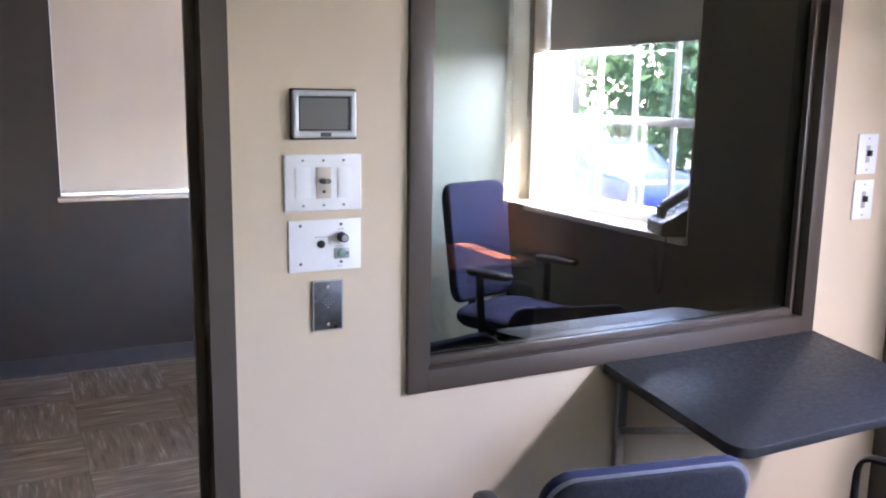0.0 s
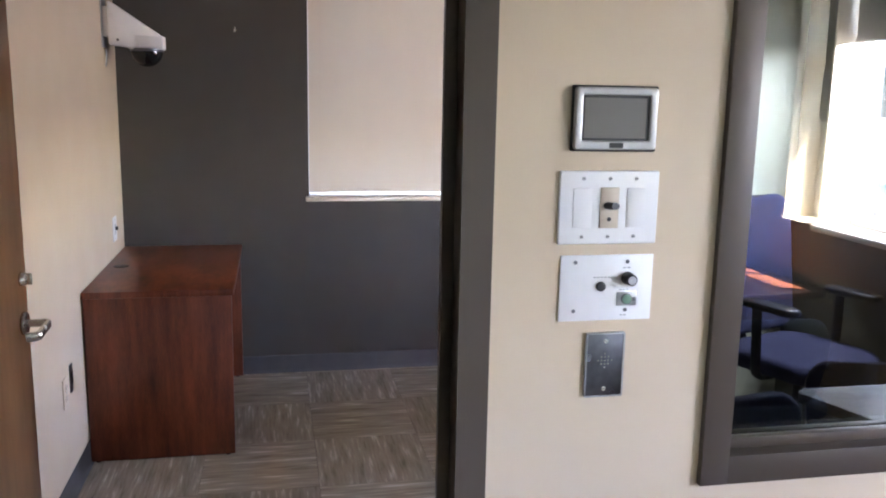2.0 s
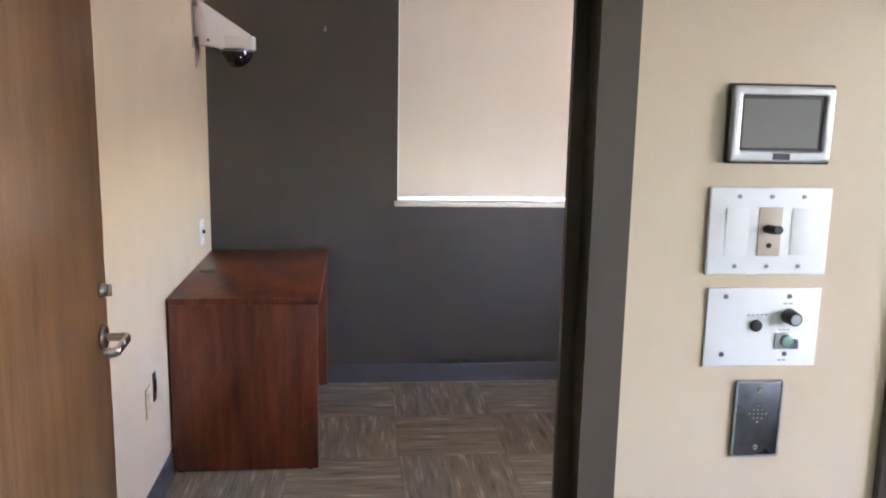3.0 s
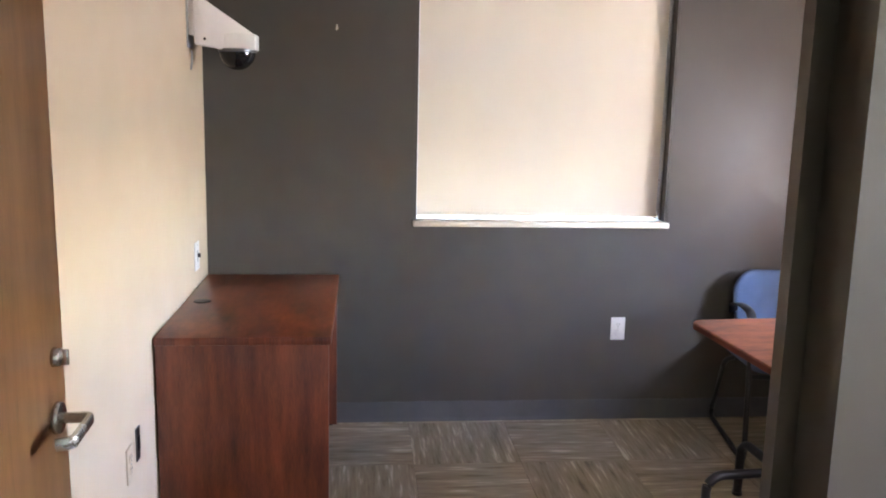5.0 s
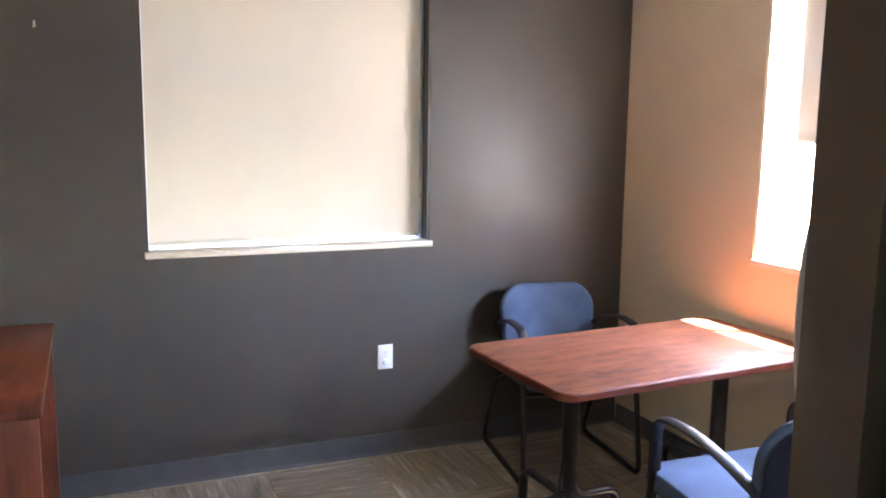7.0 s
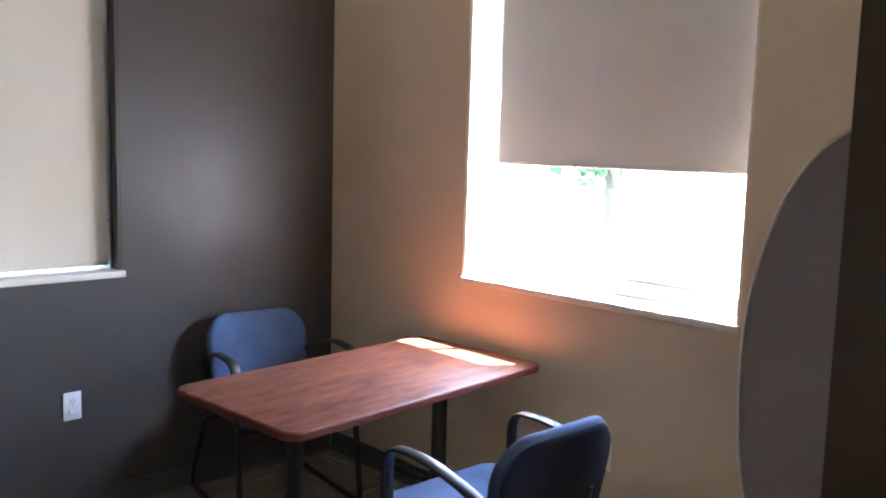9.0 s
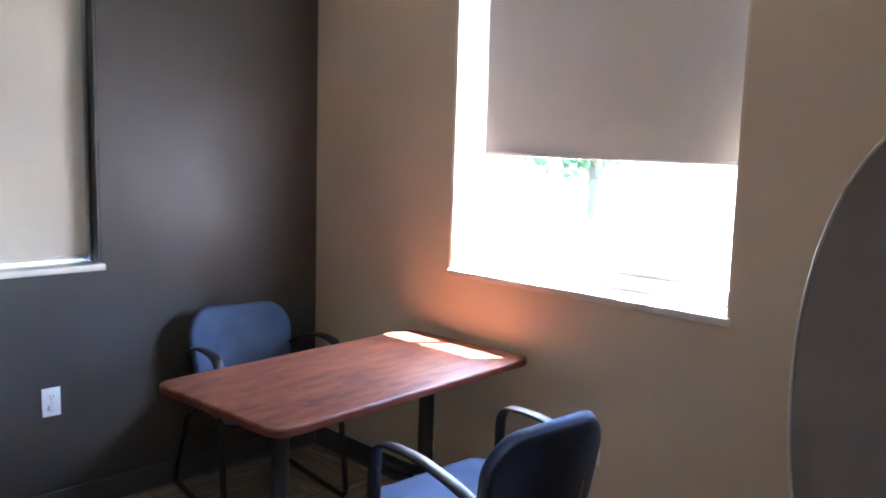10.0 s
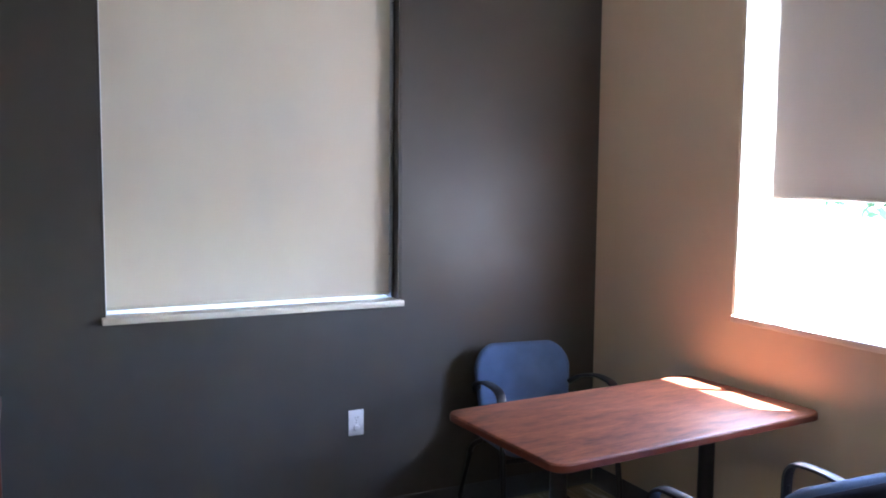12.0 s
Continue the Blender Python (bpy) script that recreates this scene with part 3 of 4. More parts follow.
# ---- interview room: credenza desk ----
def build_desk():
    d = thing("desk", pose(0, 0, 0), "reddish cherry laminate desk standing in the corner against the walls", "desk")
    x0, x1, y0, y1 = XL + 0.004, 0.350, 4.197, 5.283
    top = box(x0, y0, 0.722, x1, y1, 0.75, 0.0025)
    part("desktop", top, M_DESKTOP, d)
    part("end_panel", box(x0 + 0.004, y0 + 0.003, 0.006, x1 - 0.008, y0 + 0.031, 0.722, 0.0015), M_DESK, d)
    part("end_panel", box(x0 + 0.004, y1 - 0.031, 0.006, x1 - 0.008, y1 - 0.003, 0.722, 0.0015), M_DESK, d)
    part("modesty_panel", box(x0 + 0.03, y0 + 0.031, 0.18, x0 + 0.048, y1 - 0.031, 0.722, 0.001), M_DESK, d)
    part("edge_band", box(x1, y0 + 0.002, 0.7235, x1 + 0.0015, y1 - 0.002, 0.7485, 0.0004), M_DESK, d)
    for x in (x0 + 0.03, x1 - 0.04):
        for y in (y0 + 0.017, y1 - 0.017):
            part("glide", cyl((x, y, 0.0), (x, y, 0.006), 0.011, 0.011, 12), M_BLACKPLASTIC, d)
    g = part("grommet", cyl((-0.19, 4.738, 0.7502), (-0.19, 4.738, 0.7535), 0.036, 0.033, 28, 0.0012), M_BLACKPLASTIC, d, "black cable grommet")
    part("grommet_slot", box(-0.19, 4.729, 0.7532, -0.156, 4.747, 0.7542), M_DARKPRINT, g)


build_desk()


# ---- interview room: table ----
def build_table():
    t = thing("table", pose(2.362, 4.142, 0, 0, 0, 3.6), "small cherry laminate table on black tube legs by the window", "table")
    x0, x1, y0, y1 = -0.588, 0.600, -0.308, 0.341
    part("tabletop", slab(round_rect(x0, y0, x1, y1, 0.055), 0.716, 0.745, 0.006, 3), M_TABLE, t)
    part("edge_band", slab(round_rect(x0 - 0.0015, y0 - 0.0015, x1 + 0.0015, y1 + 0.0015, 0.0565), 0.7195, 0.7395, 0.0005, 1), M_EDGE, t, "plain reddish edge band")
    for x in (-0.33, 0.37):
        yc = (y0 + y1) / 2
        leg = part("column", cyl((x, yc, 0.09), (x, yc, 0.70), 0.030, 0.030, 24), M_BLACK, t)
        part("mount_plate", box(x - 0.03, y0 + 0.09, 0.700, x + 0.03, y1 - 0.09, 0.716, 0.002), M_BLACK, t)
        for ax, ay, reach in ((0, -1, 0.30), (0, 1, 0.30), (-1, 0, 0.30), (1, 0, 0.22)):
            at = lambda d, z: (x + ax * d, yc + ay * d, z)
            pts = rounded([at(0.010, 0.42), at(0.026, 0.235), at(reach * 0.85, 0.235), at(reach * 0.99, 0.20), at(reach, 0.012)], 0.06)
            part("foot", sweep(pts, 0.018, 0.018, 12), M_BLACK, t)
            part("foot_glide", cyl(at(reach, 0.0), at(reach, 0.014), 0.021, 0.021, 14), M_BLACKPLASTIC, t)


build_table()


# ---- chairs ----
def cushion(w, d, t, r, puff):
    """A padded panel, rounded in plan and domed: w wide (x), d deep (y), t thick (z up)."""
    bm = bmesh.new()
    m = 8
    rings = []
    for j in range(m + 1):
        a = math.pi * (j / m) - math.pi / 2
        inset = r * 0.45 * (1 - math.cos(a))
        ring = []
        for x, y in round_rect(-w / 2 + inset * 0.6, -d / 2 + inset * 0.6, w / 2 - inset * 0.6, d / 2 - inset * 0.6, r, 11):
            ring.append(bm.verts.new((x, y, t / 2 * math.sin(a))))
        rings.append(ring)
    k = len(rings[0])
    for r0, r1 in zip(rings, rings[1:]):
        for i in range(k):
            bm.faces.new((r0[i], r0[(i + 1) % k], r1[(i + 1) % k], r1[i]))
    for ring, s in ((rings[0], -1), (rings[-1], 1)):
        prev = ring
        for q in (0.75, 0.45, 0.15):
            cur = [bm.verts.new((v.co.x * q, v.co.y * q, v.co.z + s * puff * (1 - q * q))) for v in ring]
            for i in range(k):
                bm.faces.new((prev[i], prev[(i + 1) % k], cur[(i + 1) % k], cur[i]))
            prev = cur
        bm.faces.new(prev)
    bmesh.ops.recalc_face_normals(bm, faces=bm.faces)
    return bm


def curved_back(w, h, t, r, bow, rise, taper=0.035):
    """Upholstered backrest in the x-z plane, bowed backwards at its middle, top edge slightly arched."""
    bm = cushion(w, h, t, r, 0.010)
    bmesh.ops.transform(bm, matrix=Matrix.Rotation(radians(90), 4, 'X'), verts=bm.verts)
    for v in bm.verts:
        u = v.co.x / (w / 2)
        v.co.x *= 1 - taper * (1 - v.co.z / (h / 2))
        v.co.y += bow * (1 - u * u)
        if v.co.z > 0:
            v.co.z += rise * (1 - u * u) * (v.co.z / (h / 2))
    return bm


def build_guest_chair(m, label, cloth, piped=False):
    """Sled-base guest chair facing local -y, with flat loop arms."""
    c = thing("guest_chair", m, label, "chair", "guest chairs")
    part("seat", moved(cushion(0.53, 0.54, 0.062, 0.07, 0.014), pose(0, -0.045, 0.445, -3, 0, 0)), cloth, c)
    part("seat_pan", moved(cushion(0.45, 0.42, 0.02, 0.08, 0.0), pose(0, -0.02, 0.405, -3, 0, 0)), M_BLACKPLASTIC, c)
    r, arch, w, zb = (0.07, 0.022, 0.50, 0.655) if piped else (0.105, 0.034, 0.492, 0.607)
    bk = part("backrest", moved(curved_back(w, 0.35, 0.05, r, 0.028, arch, 0.06), pose(0, 0.165, zb, -9, 0, 0)), cloth, c)
    if piped:
        part("piping", moved(curved_back(w - 0.004, 0.346, 0.006, r, 0.028, arch, 0.05), pose(0, 0.190, zb - 0.002, -9, 0, 0)), M_PIPING, bk, "light grey piping")
    part("back_shell", moved(curved_back(w - 0.018, 0.332, 0.018, r, 0.028, arch, 0.05), pose(0, 0.194 if piped else 0.192, zb - 0.003, -9, 0, 0)), M_BACKCLOTH if piped else M_DARKCLOTH, c)
    for s in (-1, 1):
        x = s * 0.265
        pts = rounded([(x * 0.86, 0.06, 0.40), (x, 0.13, 0.36), (x, 0.30, 0.013), (x * 1.03, -0.29, 0.013), (x, -0.235, 0.45), (x, -0.225, 0.60)], 0.055)
        part("side_frame", sweep(pts, 0.0125, 0.0125, 12), M_BLACK, c)
        low = 0.03 if piped else 0.0
        arm = rounded([(x, -0.225, 0.50), (x, -0.225, 0.68 - low), (x, -0.05, 0.686 - low), (x * 0.97, 0.10, 0.648 - low), (x * 0.86, 0.175, 0.595)], 0.07, 7)
        part("armrest", sweep(arm, 0.021, 0.008, 12, (1, 0, 0), True), M_BLACKPLASTIC, c)
    part("cross_bar", cyl((-0.24, 0.06, 0.392), (0.24, 0.06, 0.392), 0.012, 0.012, 12), M_BLACK, c)
    part("cross_bar", cyl((-0.262, -0.23, 0.392), (0.262, -0.23, 0.392), 0.011, 0.011, 12), M_BLACK, c)
    part("back_strut", sweep(rounded([(-0.12, 0.02, 0.40), (-0.12, 0.19, 0.43), (-0.12, 0.225, 0.60)], 0.05), 0.014, 0.006, 8, (1, 0, 0)), M_BLACK, c)
    part("back_strut", sweep(rounded([(0.12, 0.02, 0.40), (0.12, 0.19, 0.43), (0.12, 0.225, 0.60)], 0.05), 0.014, 0.006, 8, (1, 0, 0)), M_BLACK, c)
    return c


chair = build_guest_chair(pose(2.478, 4.962, 0, 0, 0, -8), "blue fabric guest chair with black sled frame against the grey wall", M_BLUE)
c2 = copy_thing(chair, pose(2.33, 3.48, 0, 0, 0, 178))
tagged(c2, "blue fabric guest chair with black arms facing the table")
SHALLOW = Matrix.Diagonal((1.0, 0.8, 1.0, 1.0))
c3 = build_guest_chair(pose(1.672, 1.605, 0, 0, 0, 168) @ SHALLOW, "navy fabric guest chair with grey piping facing the observation window", M_NAVY, True)
c4 = copy_thing(c3, pose(2.26, 1.36, 0, 0, 0, 194) @ SHALLOW)
tagged(c4, "navy fabric guest chair pulled up to the wall shelf")


# ---- wall plates and small fixtures ----
def plate_screws(parent, spots, y, material, radius=0.0032):
    for x, z in spots:
        s = part("screw", cyl((x, y, z), (x, y - 0.0016, z), radius, radius * 0.85, 12), material, parent)
        part("slot", moved(box(-radius * 0.8, -0.0003, -0.0004, radius * 0.8, 0.0003, 0.0004), pose(x, y - 0.0017, z, 0, random.uniform(-40, 40), 0)), M_DARKPRINT, s)


def build_panel_display():
    """Small touch panel in a silver bezel on the observation wall."""
    t = thing("wall_display", pose(1.0765, YA, 1.5525), "small switched-off wall touch panel in a silver bezel", "display")
    part("back_plate", box(-0.0745, -0.008, -0.0535, 0.0745, 0.0, 0.0535, 0.003), M_BLACKPLASTIC, t, "black back plate")
    part("bezel", ring(round_rect(-0.0715, -0.0505, 0.0715, 0.0505, 0.006, 4), round_rect(-0.0575, -0.0350, 0.0575, 0.0375, 0.0015, 4), -0.0155, -0.008, 0.0035), M_SILVER, t, "silver bezel")
    part("screen_surround", box(-0.0575, -0.0110, -0.0350, 0.0575, -0.008, 0.0375), M_BLACKPLASTIC, t)
    part("screen", box(-0.0545, -0.0116, -0.0315, 0.0525, -0.0110, 0.0335), M_SCREEN, t)
    part("nameplate", box(-0.011, -0.0162, -0.0470, 0.013, -0.0154, -0.0385), M_DARKPRINT, t)
    part("mark", box(-0.006, -0.0160, 0.0430, 0.006, -0.0154, 0.0445), M_GREYPRINT, t)


def build_dimmer_plate():
    t = thing("switch_plate", pose(1.0745, YA, 1.406), "white three-gang plate with ivory dimmer between two rockers", "wall plate")
    part("plate", box(-0.0875, -0.007, -0.0615, 0.0875, 0.0, 0.0615, 0.003, 3), M_WHITEPL, t)
    for x in (-0.047, 0.047):
        part("blank_insert", box(x - 0.0165, -0.0085, -0.033, x + 0.0165, -0.007, 0.033, 0.0008), M_WHITEPL, t)
    d = part("dimmer", box(-0.0165, -0.0090, -0.034, 0.0165, -0.007, 0.034, 0.0008), M_IVORY, t, "ivory dimmer insert")
    part("dimmer_knob", sweep([(-0.003, -0.009, 0.004), (0.0, -0.018, 0.004), (0.004, -0.026, 0.005)], 0.0095, 0.006, 14, (1, 0, 0)), M_BLACKPLASTIC, d, "dark knob")
    part("jack", cyl((0.0, -0.009, -0.019), (0.0, -0.0105, -0.019), 0.0036, 0.0034, 14), M_DARKPRINT, d)
    plate_screws(t, [(x, z) for x in (-0.046, 0.0, 0.046) for z in (-0.0485, 0.0485)], -0.007, M_GREYPRINT)


def build_control_plate():
    t = thing("control_plate", pose(1.0785, YA, 1.2685), "white talk-and-volume control plate with black knob and green button", "wall plate")
    part("plate", box(-0.083, -0.004, -0.0570, 0.083, 0.0, 0.0570, 0.001), M_WHITEPL, t)
    plate_screws(t, [(-0.057, 0.045), (0.036, 0.045), (-0.057, -0.039), (0.036, -0.039)], -0.004, M_DARKSTEEL, 0.0036)
    k = part("volume_knob", cyl((0.037, -0.004, 0.0165), (0.037, -0.026, 0.0165), 0.0115, 0.0095, 24, 0.001), M_BLACKPLASTIC, t)
    part("knob_cap", cyl((0.037, -0.026, 0.0165), (0.037, -0.027, 0.0165), 0.0075, 0.007, 20), M_STEEL, k, "metal knob cap")
    part("push_button", cyl((-0.0105, -0.004, 0.003), (-0.0105, -0.009, 0.003), 0.0088, 0.0082, 22, 0.001), M_BLACKPLASTIC, t)
    sw = part("switch_plate", box(0.019, -0.0062, -0.0315, 0.055, -0.004, -0.0075, 0.0008), M_STEEL, t, "steel connector plate")
    part("green_button", cyl((0.0365, -0.0062, -0.0195), (0.0365, -0.0105, -0.0195), 0.0082, 0.0078, 22, 0.0008), M_GREEN, sw, "green round button")
    part("ring", cyl((0.0365, -0.0060, -0.0195), (0.0365, -0.0085, -0.0195), 0.0098, 0.0095, 22), M_DARKSTEEL, sw)
    part("latch", box(0.0475, -0.0085, -0.023, 0.0535, -0.0062, -0.016, 0.0008), M_DARKSTEEL, sw)
    for x0, x1, z in ((-0.024, 0.008, 0.0185), (0.028, 0.044, 0.0345), (0.024, 0.042, -0.0035), (0.027, 0.040, -0.048)):
        n = max(2, int((x1 - x0) / 0.006))
        for i in range(n):
            a = x0 + (x1 - x0) * i / n
            part("print_bar", box(a, -0.0044, z - 0.0011, a + (x1 - x0) / n * 0.72, -0.004, z + 0.0011), M_GREYPRINT, t)


def build_steel_plate():
    t = thing("speaker_plate", pose(1.0825, YA, 1.1325), "brushed steel single-gang plate with small speaker holes", "wall plate")
    part("plate", box(-0.035, -0.0055, -0.0575, 0.035, 0.0, 0.0575, 0.004, 3), M_PLATESTEEL, t)
    # Brighter steel ring puts the light caught by the bevel into colour.
    part("rim_highlight", ring([(x, z) for x, z in round_rect(-0.0352, -0.0577, 0.0352, 0.0577, 0.003)], [(x, z) for x, z in round_rect(-0.0322, -0.0547, 0.0322, 0.0547, 0.002)], -0.0060, -0.0010), M_STEEL, t, "lighter steel ring painting the light on the bevel")
    plate_screws(t, [(0.0, 0.0425), (0.0, -0.0425)], -0.0055, M_SCREW, 0.0048)
    # Bright dots paint the light caught at the speaker holes.
    for i in range(-2, 3):
        for j in range(-2, 3):
            if abs(i) + abs(j) <= 2:
                part("hole_glint", cyl((i * 0.0062, -0.0048, 0.008 + j * 0.0062), (i * 0.0062, -0.0060, 0.008 + j * 0.0062), 0.0015, 0.0013, 8), M_SCREW, t)


build_panel_display()
build_dimmer_plate()
build_control_plate()
build_steel_plate()


def build_toggle(m, label, dot=False):
    """Single-gang plate facing local -y with a dark slider."""
    t = thing("switch_plate", m, label, "wall plate")
    part("plate", box(-0.045, -0.006, -0.062, 0.045, 0.0, 0.062, 0.0025), M_WHITEPL, t)
    part("insert", box(-0.009, -0.0072, -0.026, 0.009, -0.006, 0.026, 0.0005), M_GREYPRINT, t)
    part("toggle", box(-0.0055, -0.019, -0.006, 0.0055, -0.0072, 0.012, 0.0015), M_BLACKPLASTIC, t, "dark toggle")
    plate_screws(t, [(0, 0.048), (0, -0.048)], -0.006, M_GREYPRINT, 0.003)
    return t


build_toggle(pose(2.842, YA, 1.440), "white single switch plate with dark toggle")
build_toggle(pose(2.842, YA, 1.298), "white single switch plate with dark toggle")
WESTFACE = pose(XL, 5.03, 0.885, 0, 0, 90)
build_toggle(WESTFACE, "white jack plate above the desk on the tan wall")


def build_outlet(m, label, face=None):
    t = thing("outlet", m, label, "outlet")
    part("plate", box(-0.036, -0.006, -0.058, 0.036, 0.0, 0.058, 0.0025), face or M_WHITEPL, t)
    for z in (0.0195, -0.0195):
        r = part("receptacle", slab(round_rect(-0.0165, -0.0145, 0.0165, 0.0145, 0.009), 0, 0.002), face or M_WHITEPL, t)
        r.matrix_basis = pose(0, -0.006, z, 90, 0, 0)
        for x in (-0.0065, 0.0065):
            part("slot", box(x - 0.0011, 0.0005, 0.0019, x + 0.0011, 0.0085, 0.0024), M_DARKPRINT, r)
        part("ground_hole", cyl((0, -0.0075, 0.0019), (0, -0.0075, 0.0024), 0.0024, 0.0024, 10), M_DARKPRINT, r)
    plate_screws(t, [(0, 0)], -0.006, M_GREYPRINT, 0.003)
    return t


grey_outlet = build_outlet(pose(1.742, YG, 0.472), "white duplex outlet with a plug cap low on the grey wall")
part("plug_cap", cyl((0, -0.008, -0.0225), (0, -0.015, -0.0225), 0.0155, 0.0135, 24, 0.002), M_WHITEPL, grey_outlet, "round white plug cap")
build_outlet(pose(XL, 3.86, 0.44, 0, 0, 90), "tan painted blank outlet low on the tan wall", M_TAN)
jack = thing("cable_jack", pose(XL, 3.962, 0.465, 0, 0, 90), "narrow dark steel jack plate low on the tan wall", "wall plate")
part("plate", box(-0.020, -0.005, -0.055, 0.020, 0.0, 0.055, 0.001), M_DARKSTEEL, jack)
part("jack_socket", box(-0.012, -0.008, -0.02, 0.012, -0.005, 0.025, 0.001), M_BLACKPLASTIC, jack)
build_outlet(pose(XR, 3.62, 0.45, 0, 0, -90), "white outlet low on the tan window wall")

hook = thing("wall_hook", pose(0.341, YG, 1.895), "small metal hook screwed into the grey wall", "hook")
part("hook_base", cyl((0, 0, 0), (0, -0.004, 0), 0.009, 0.008, 16), M_NICKEL, hook)
part("hook_pin", sweep(rounded([(0, -0.003, 0), (0, -0.022, -0.002), (0, -0.026, 0.012)], 0.006), 0.003, 0.003, 8), M_NICKEL, hook)
part("hook_tip", cyl((0, -0.026, 0.008), (0, -0.026, 0.016), 0.005, 0.004, 12, 0.001), M_NICKEL, hook)


# ---- security camera on the tan wall ----
def build_dome_camera():
    c = thing("dome_camera", pose(XL, 5.01, 1.775), "white wall-mounted security camera with dark dome", "security camera")
    part("mount_plate", box(0.0, -0.055, 0.0, 0.006, 0.055, 0.23, 0.002), M_GREYPRINT, c)
    part("junction_box", box(0.006, -0.045, 0.05, 0.032, 0.045, 0.19, 0.004), M_WHITEPL, c)
    bm = bmesh.new()
    prof = [(0.032, 0.012), (0.10, 0.004), (0.13, -0.006), (0.264, 0.0), (0.274, 0.01), (0.274, 0.052), (0.257, 0.070), (0.045, 0.212), (0.032, 0.212)]
    f = bm.faces.new([bm.verts.new((x, -0.062, z)) for x, z in prof])
    r = bmesh.ops.extrude_face_region(bm, geom=[f])
    bmesh.ops.translate(bm, verts=[v for v in r["geom"] if isinstance(v, bmesh.types.BMVert)], vec=(0, 0.124, 0))
    bmesh.ops.recalc_face_normals(bm, faces=bm.faces)
    bmesh.ops.bevel(bm, geom=bm.edges[:], offset=0.006, segments=2, profile=0.5, affect='EDGES')
    part("housing", bm, M_WHITEPL, c)
    part("dome_skirt", box(0.155, -0.066, -0.004, 0.280, 0.066, 0.060, 0.005), M_WHITEPL, c)
    part("dome_ring", cyl((0.198, 0, 0.0), (0.198, 0, -0.014), 0.080, 0.078, 36, 0.002), M_DARKSTEEL, c)
    dm = bmesh.new()
    bmesh.ops.create_uvsphere(dm, u_segments=36, v_segments=20, radius=0.075)
    bmesh.ops.bisect_plane(dm, geom=dm.verts[:] + dm.edges[:] + dm.faces[:], plane_co=(0, 0, 0), plane_no=(0, 0, 1), clear_outer=True)
    part("dome", moved(dm, pose(0.198, 0, -0.012)), M_DOME, c, "glossy smoked dome")
    part("key_slot", cyl((0.075, -0.0625, 0.035), (0.075, -0.0645, 0.035), 0.006, 0.006, 12), M_DARKPRINT, c)
    part("cable", sweep(rounded([(0.012, -0.02, -0.01), (0.014, -0.022, -0.05), (0.008, -0.02, -0.09)], 0.02), 0.004, 0.004, 8), M_GREYPRINT, c)


build_dome_camera()


# ---- dispenser beside the door ----
def build_dispenser():
    """Rounded plastic dispenser on the inner face of the wall; its side profile bulges from the wall."""
    d = thing("wall_dispenser", pose(0.945, YB, 1.447), "smooth grey plastic dispenser with a rounded body", "dispenser")
    bm = bmesh.new()
    n, m = 40, 9
    rows = []
    for j in range(m + 1):
        u = -1 + 2 * j / m
        x = 0.057 * u
        k = 1 - 0.035 * abs(u) ** 8
        rows.append([bm.verts.new((x, 0.006 + 0.0745 * k * max(0.0, math.cos(a)) ** 0.73, 0.126 * k * math.sin(a))) for a in [radians(-90 + 180 * i / n) for i in range(n + 1)]])
    for r0, r1 in zip(rows, rows[1:]):
        for i in range(n):
            bm.faces.new((r0[i], r0[i + 1], r1[i + 1], r1[i]))
        bm.faces.new((r0[0], r1[0], r1[n], r0[n]))
    bm.faces.new(rows[0][::-1])
    bm.faces.new(rows[-1])
    bmesh.ops.recalc_face_normals(bm, faces=bm.faces)
    part("body", bm, M_DISPENSER, d)
    # White sweep along the side's edge paints the window light caught there.
    edge = [(-0.0565, 0.006 + 0.0713 * max(0.0, math.cos(a)) ** 0.73, 0.1215 * math.sin(a)) for a in [radians(-88 + 176 * i / 40) for i in range(41)]]
    part("edge_highlight", sweep(edge, 0.0010, 0.0010, 8), M_WHITEPL, d, "thin white line painting the window light on the edge")
    part("wall_plate", box(-0.048, 0.0, -0.105, 0.048, 0.006, 0.105, 0.002), M_GREYPRINT, d)
    part("push_bar", box(-0.040, 0.045, -0.100, 0.040, 0.066, -0.065, 0.005), M_DISPENSER, d)


build_dispenser()


# ---- observation room: wall shelf, phone, task chair ----
def build_shelf():
    s = thing("wall_shelf", pose(0, 0, 0), "charcoal laminate wall shelf below the observation window", "shelf")
    tilt = Matrix.Translation((0, YA - 0.0165, 0.9005)) @ Matrix.Rotation(radians(7.2), 4, 'X')
    out = [(1.852, 0.0)] + [(x, y) for x, y in round_rect(1.852, -0.485, 2.655, 0.0, 0.05, 6) if y < -0.25] + [(2.655, 0.0)]
    part("shelf_top", moved(slab(out, -0.028, 0.0, 0.003), tilt), M_LAMINATE, s)
    for x in (1.92, 2.55):
        part("wall_bracket", box(x - 0.016, YA - 0.020, 0.58, x + 0.016, YA - 0.001, 0.855, 0.002), M_STEEL, s, "steel folding bracket")
        part("bracket_arm", moved(box(x - 0.012, -0.40, -0.048, x + 0.012, -0.02, -0.028, 0.002), tilt), M_STEEL, s)
        part("bracket_brace", sweep([(x, YA - 0.022, 0.70), (x, 1.60, 0.805)], 0.006, 0.010, 8, (1, 0, 0), True), M_STEEL, s)


build_shelf()


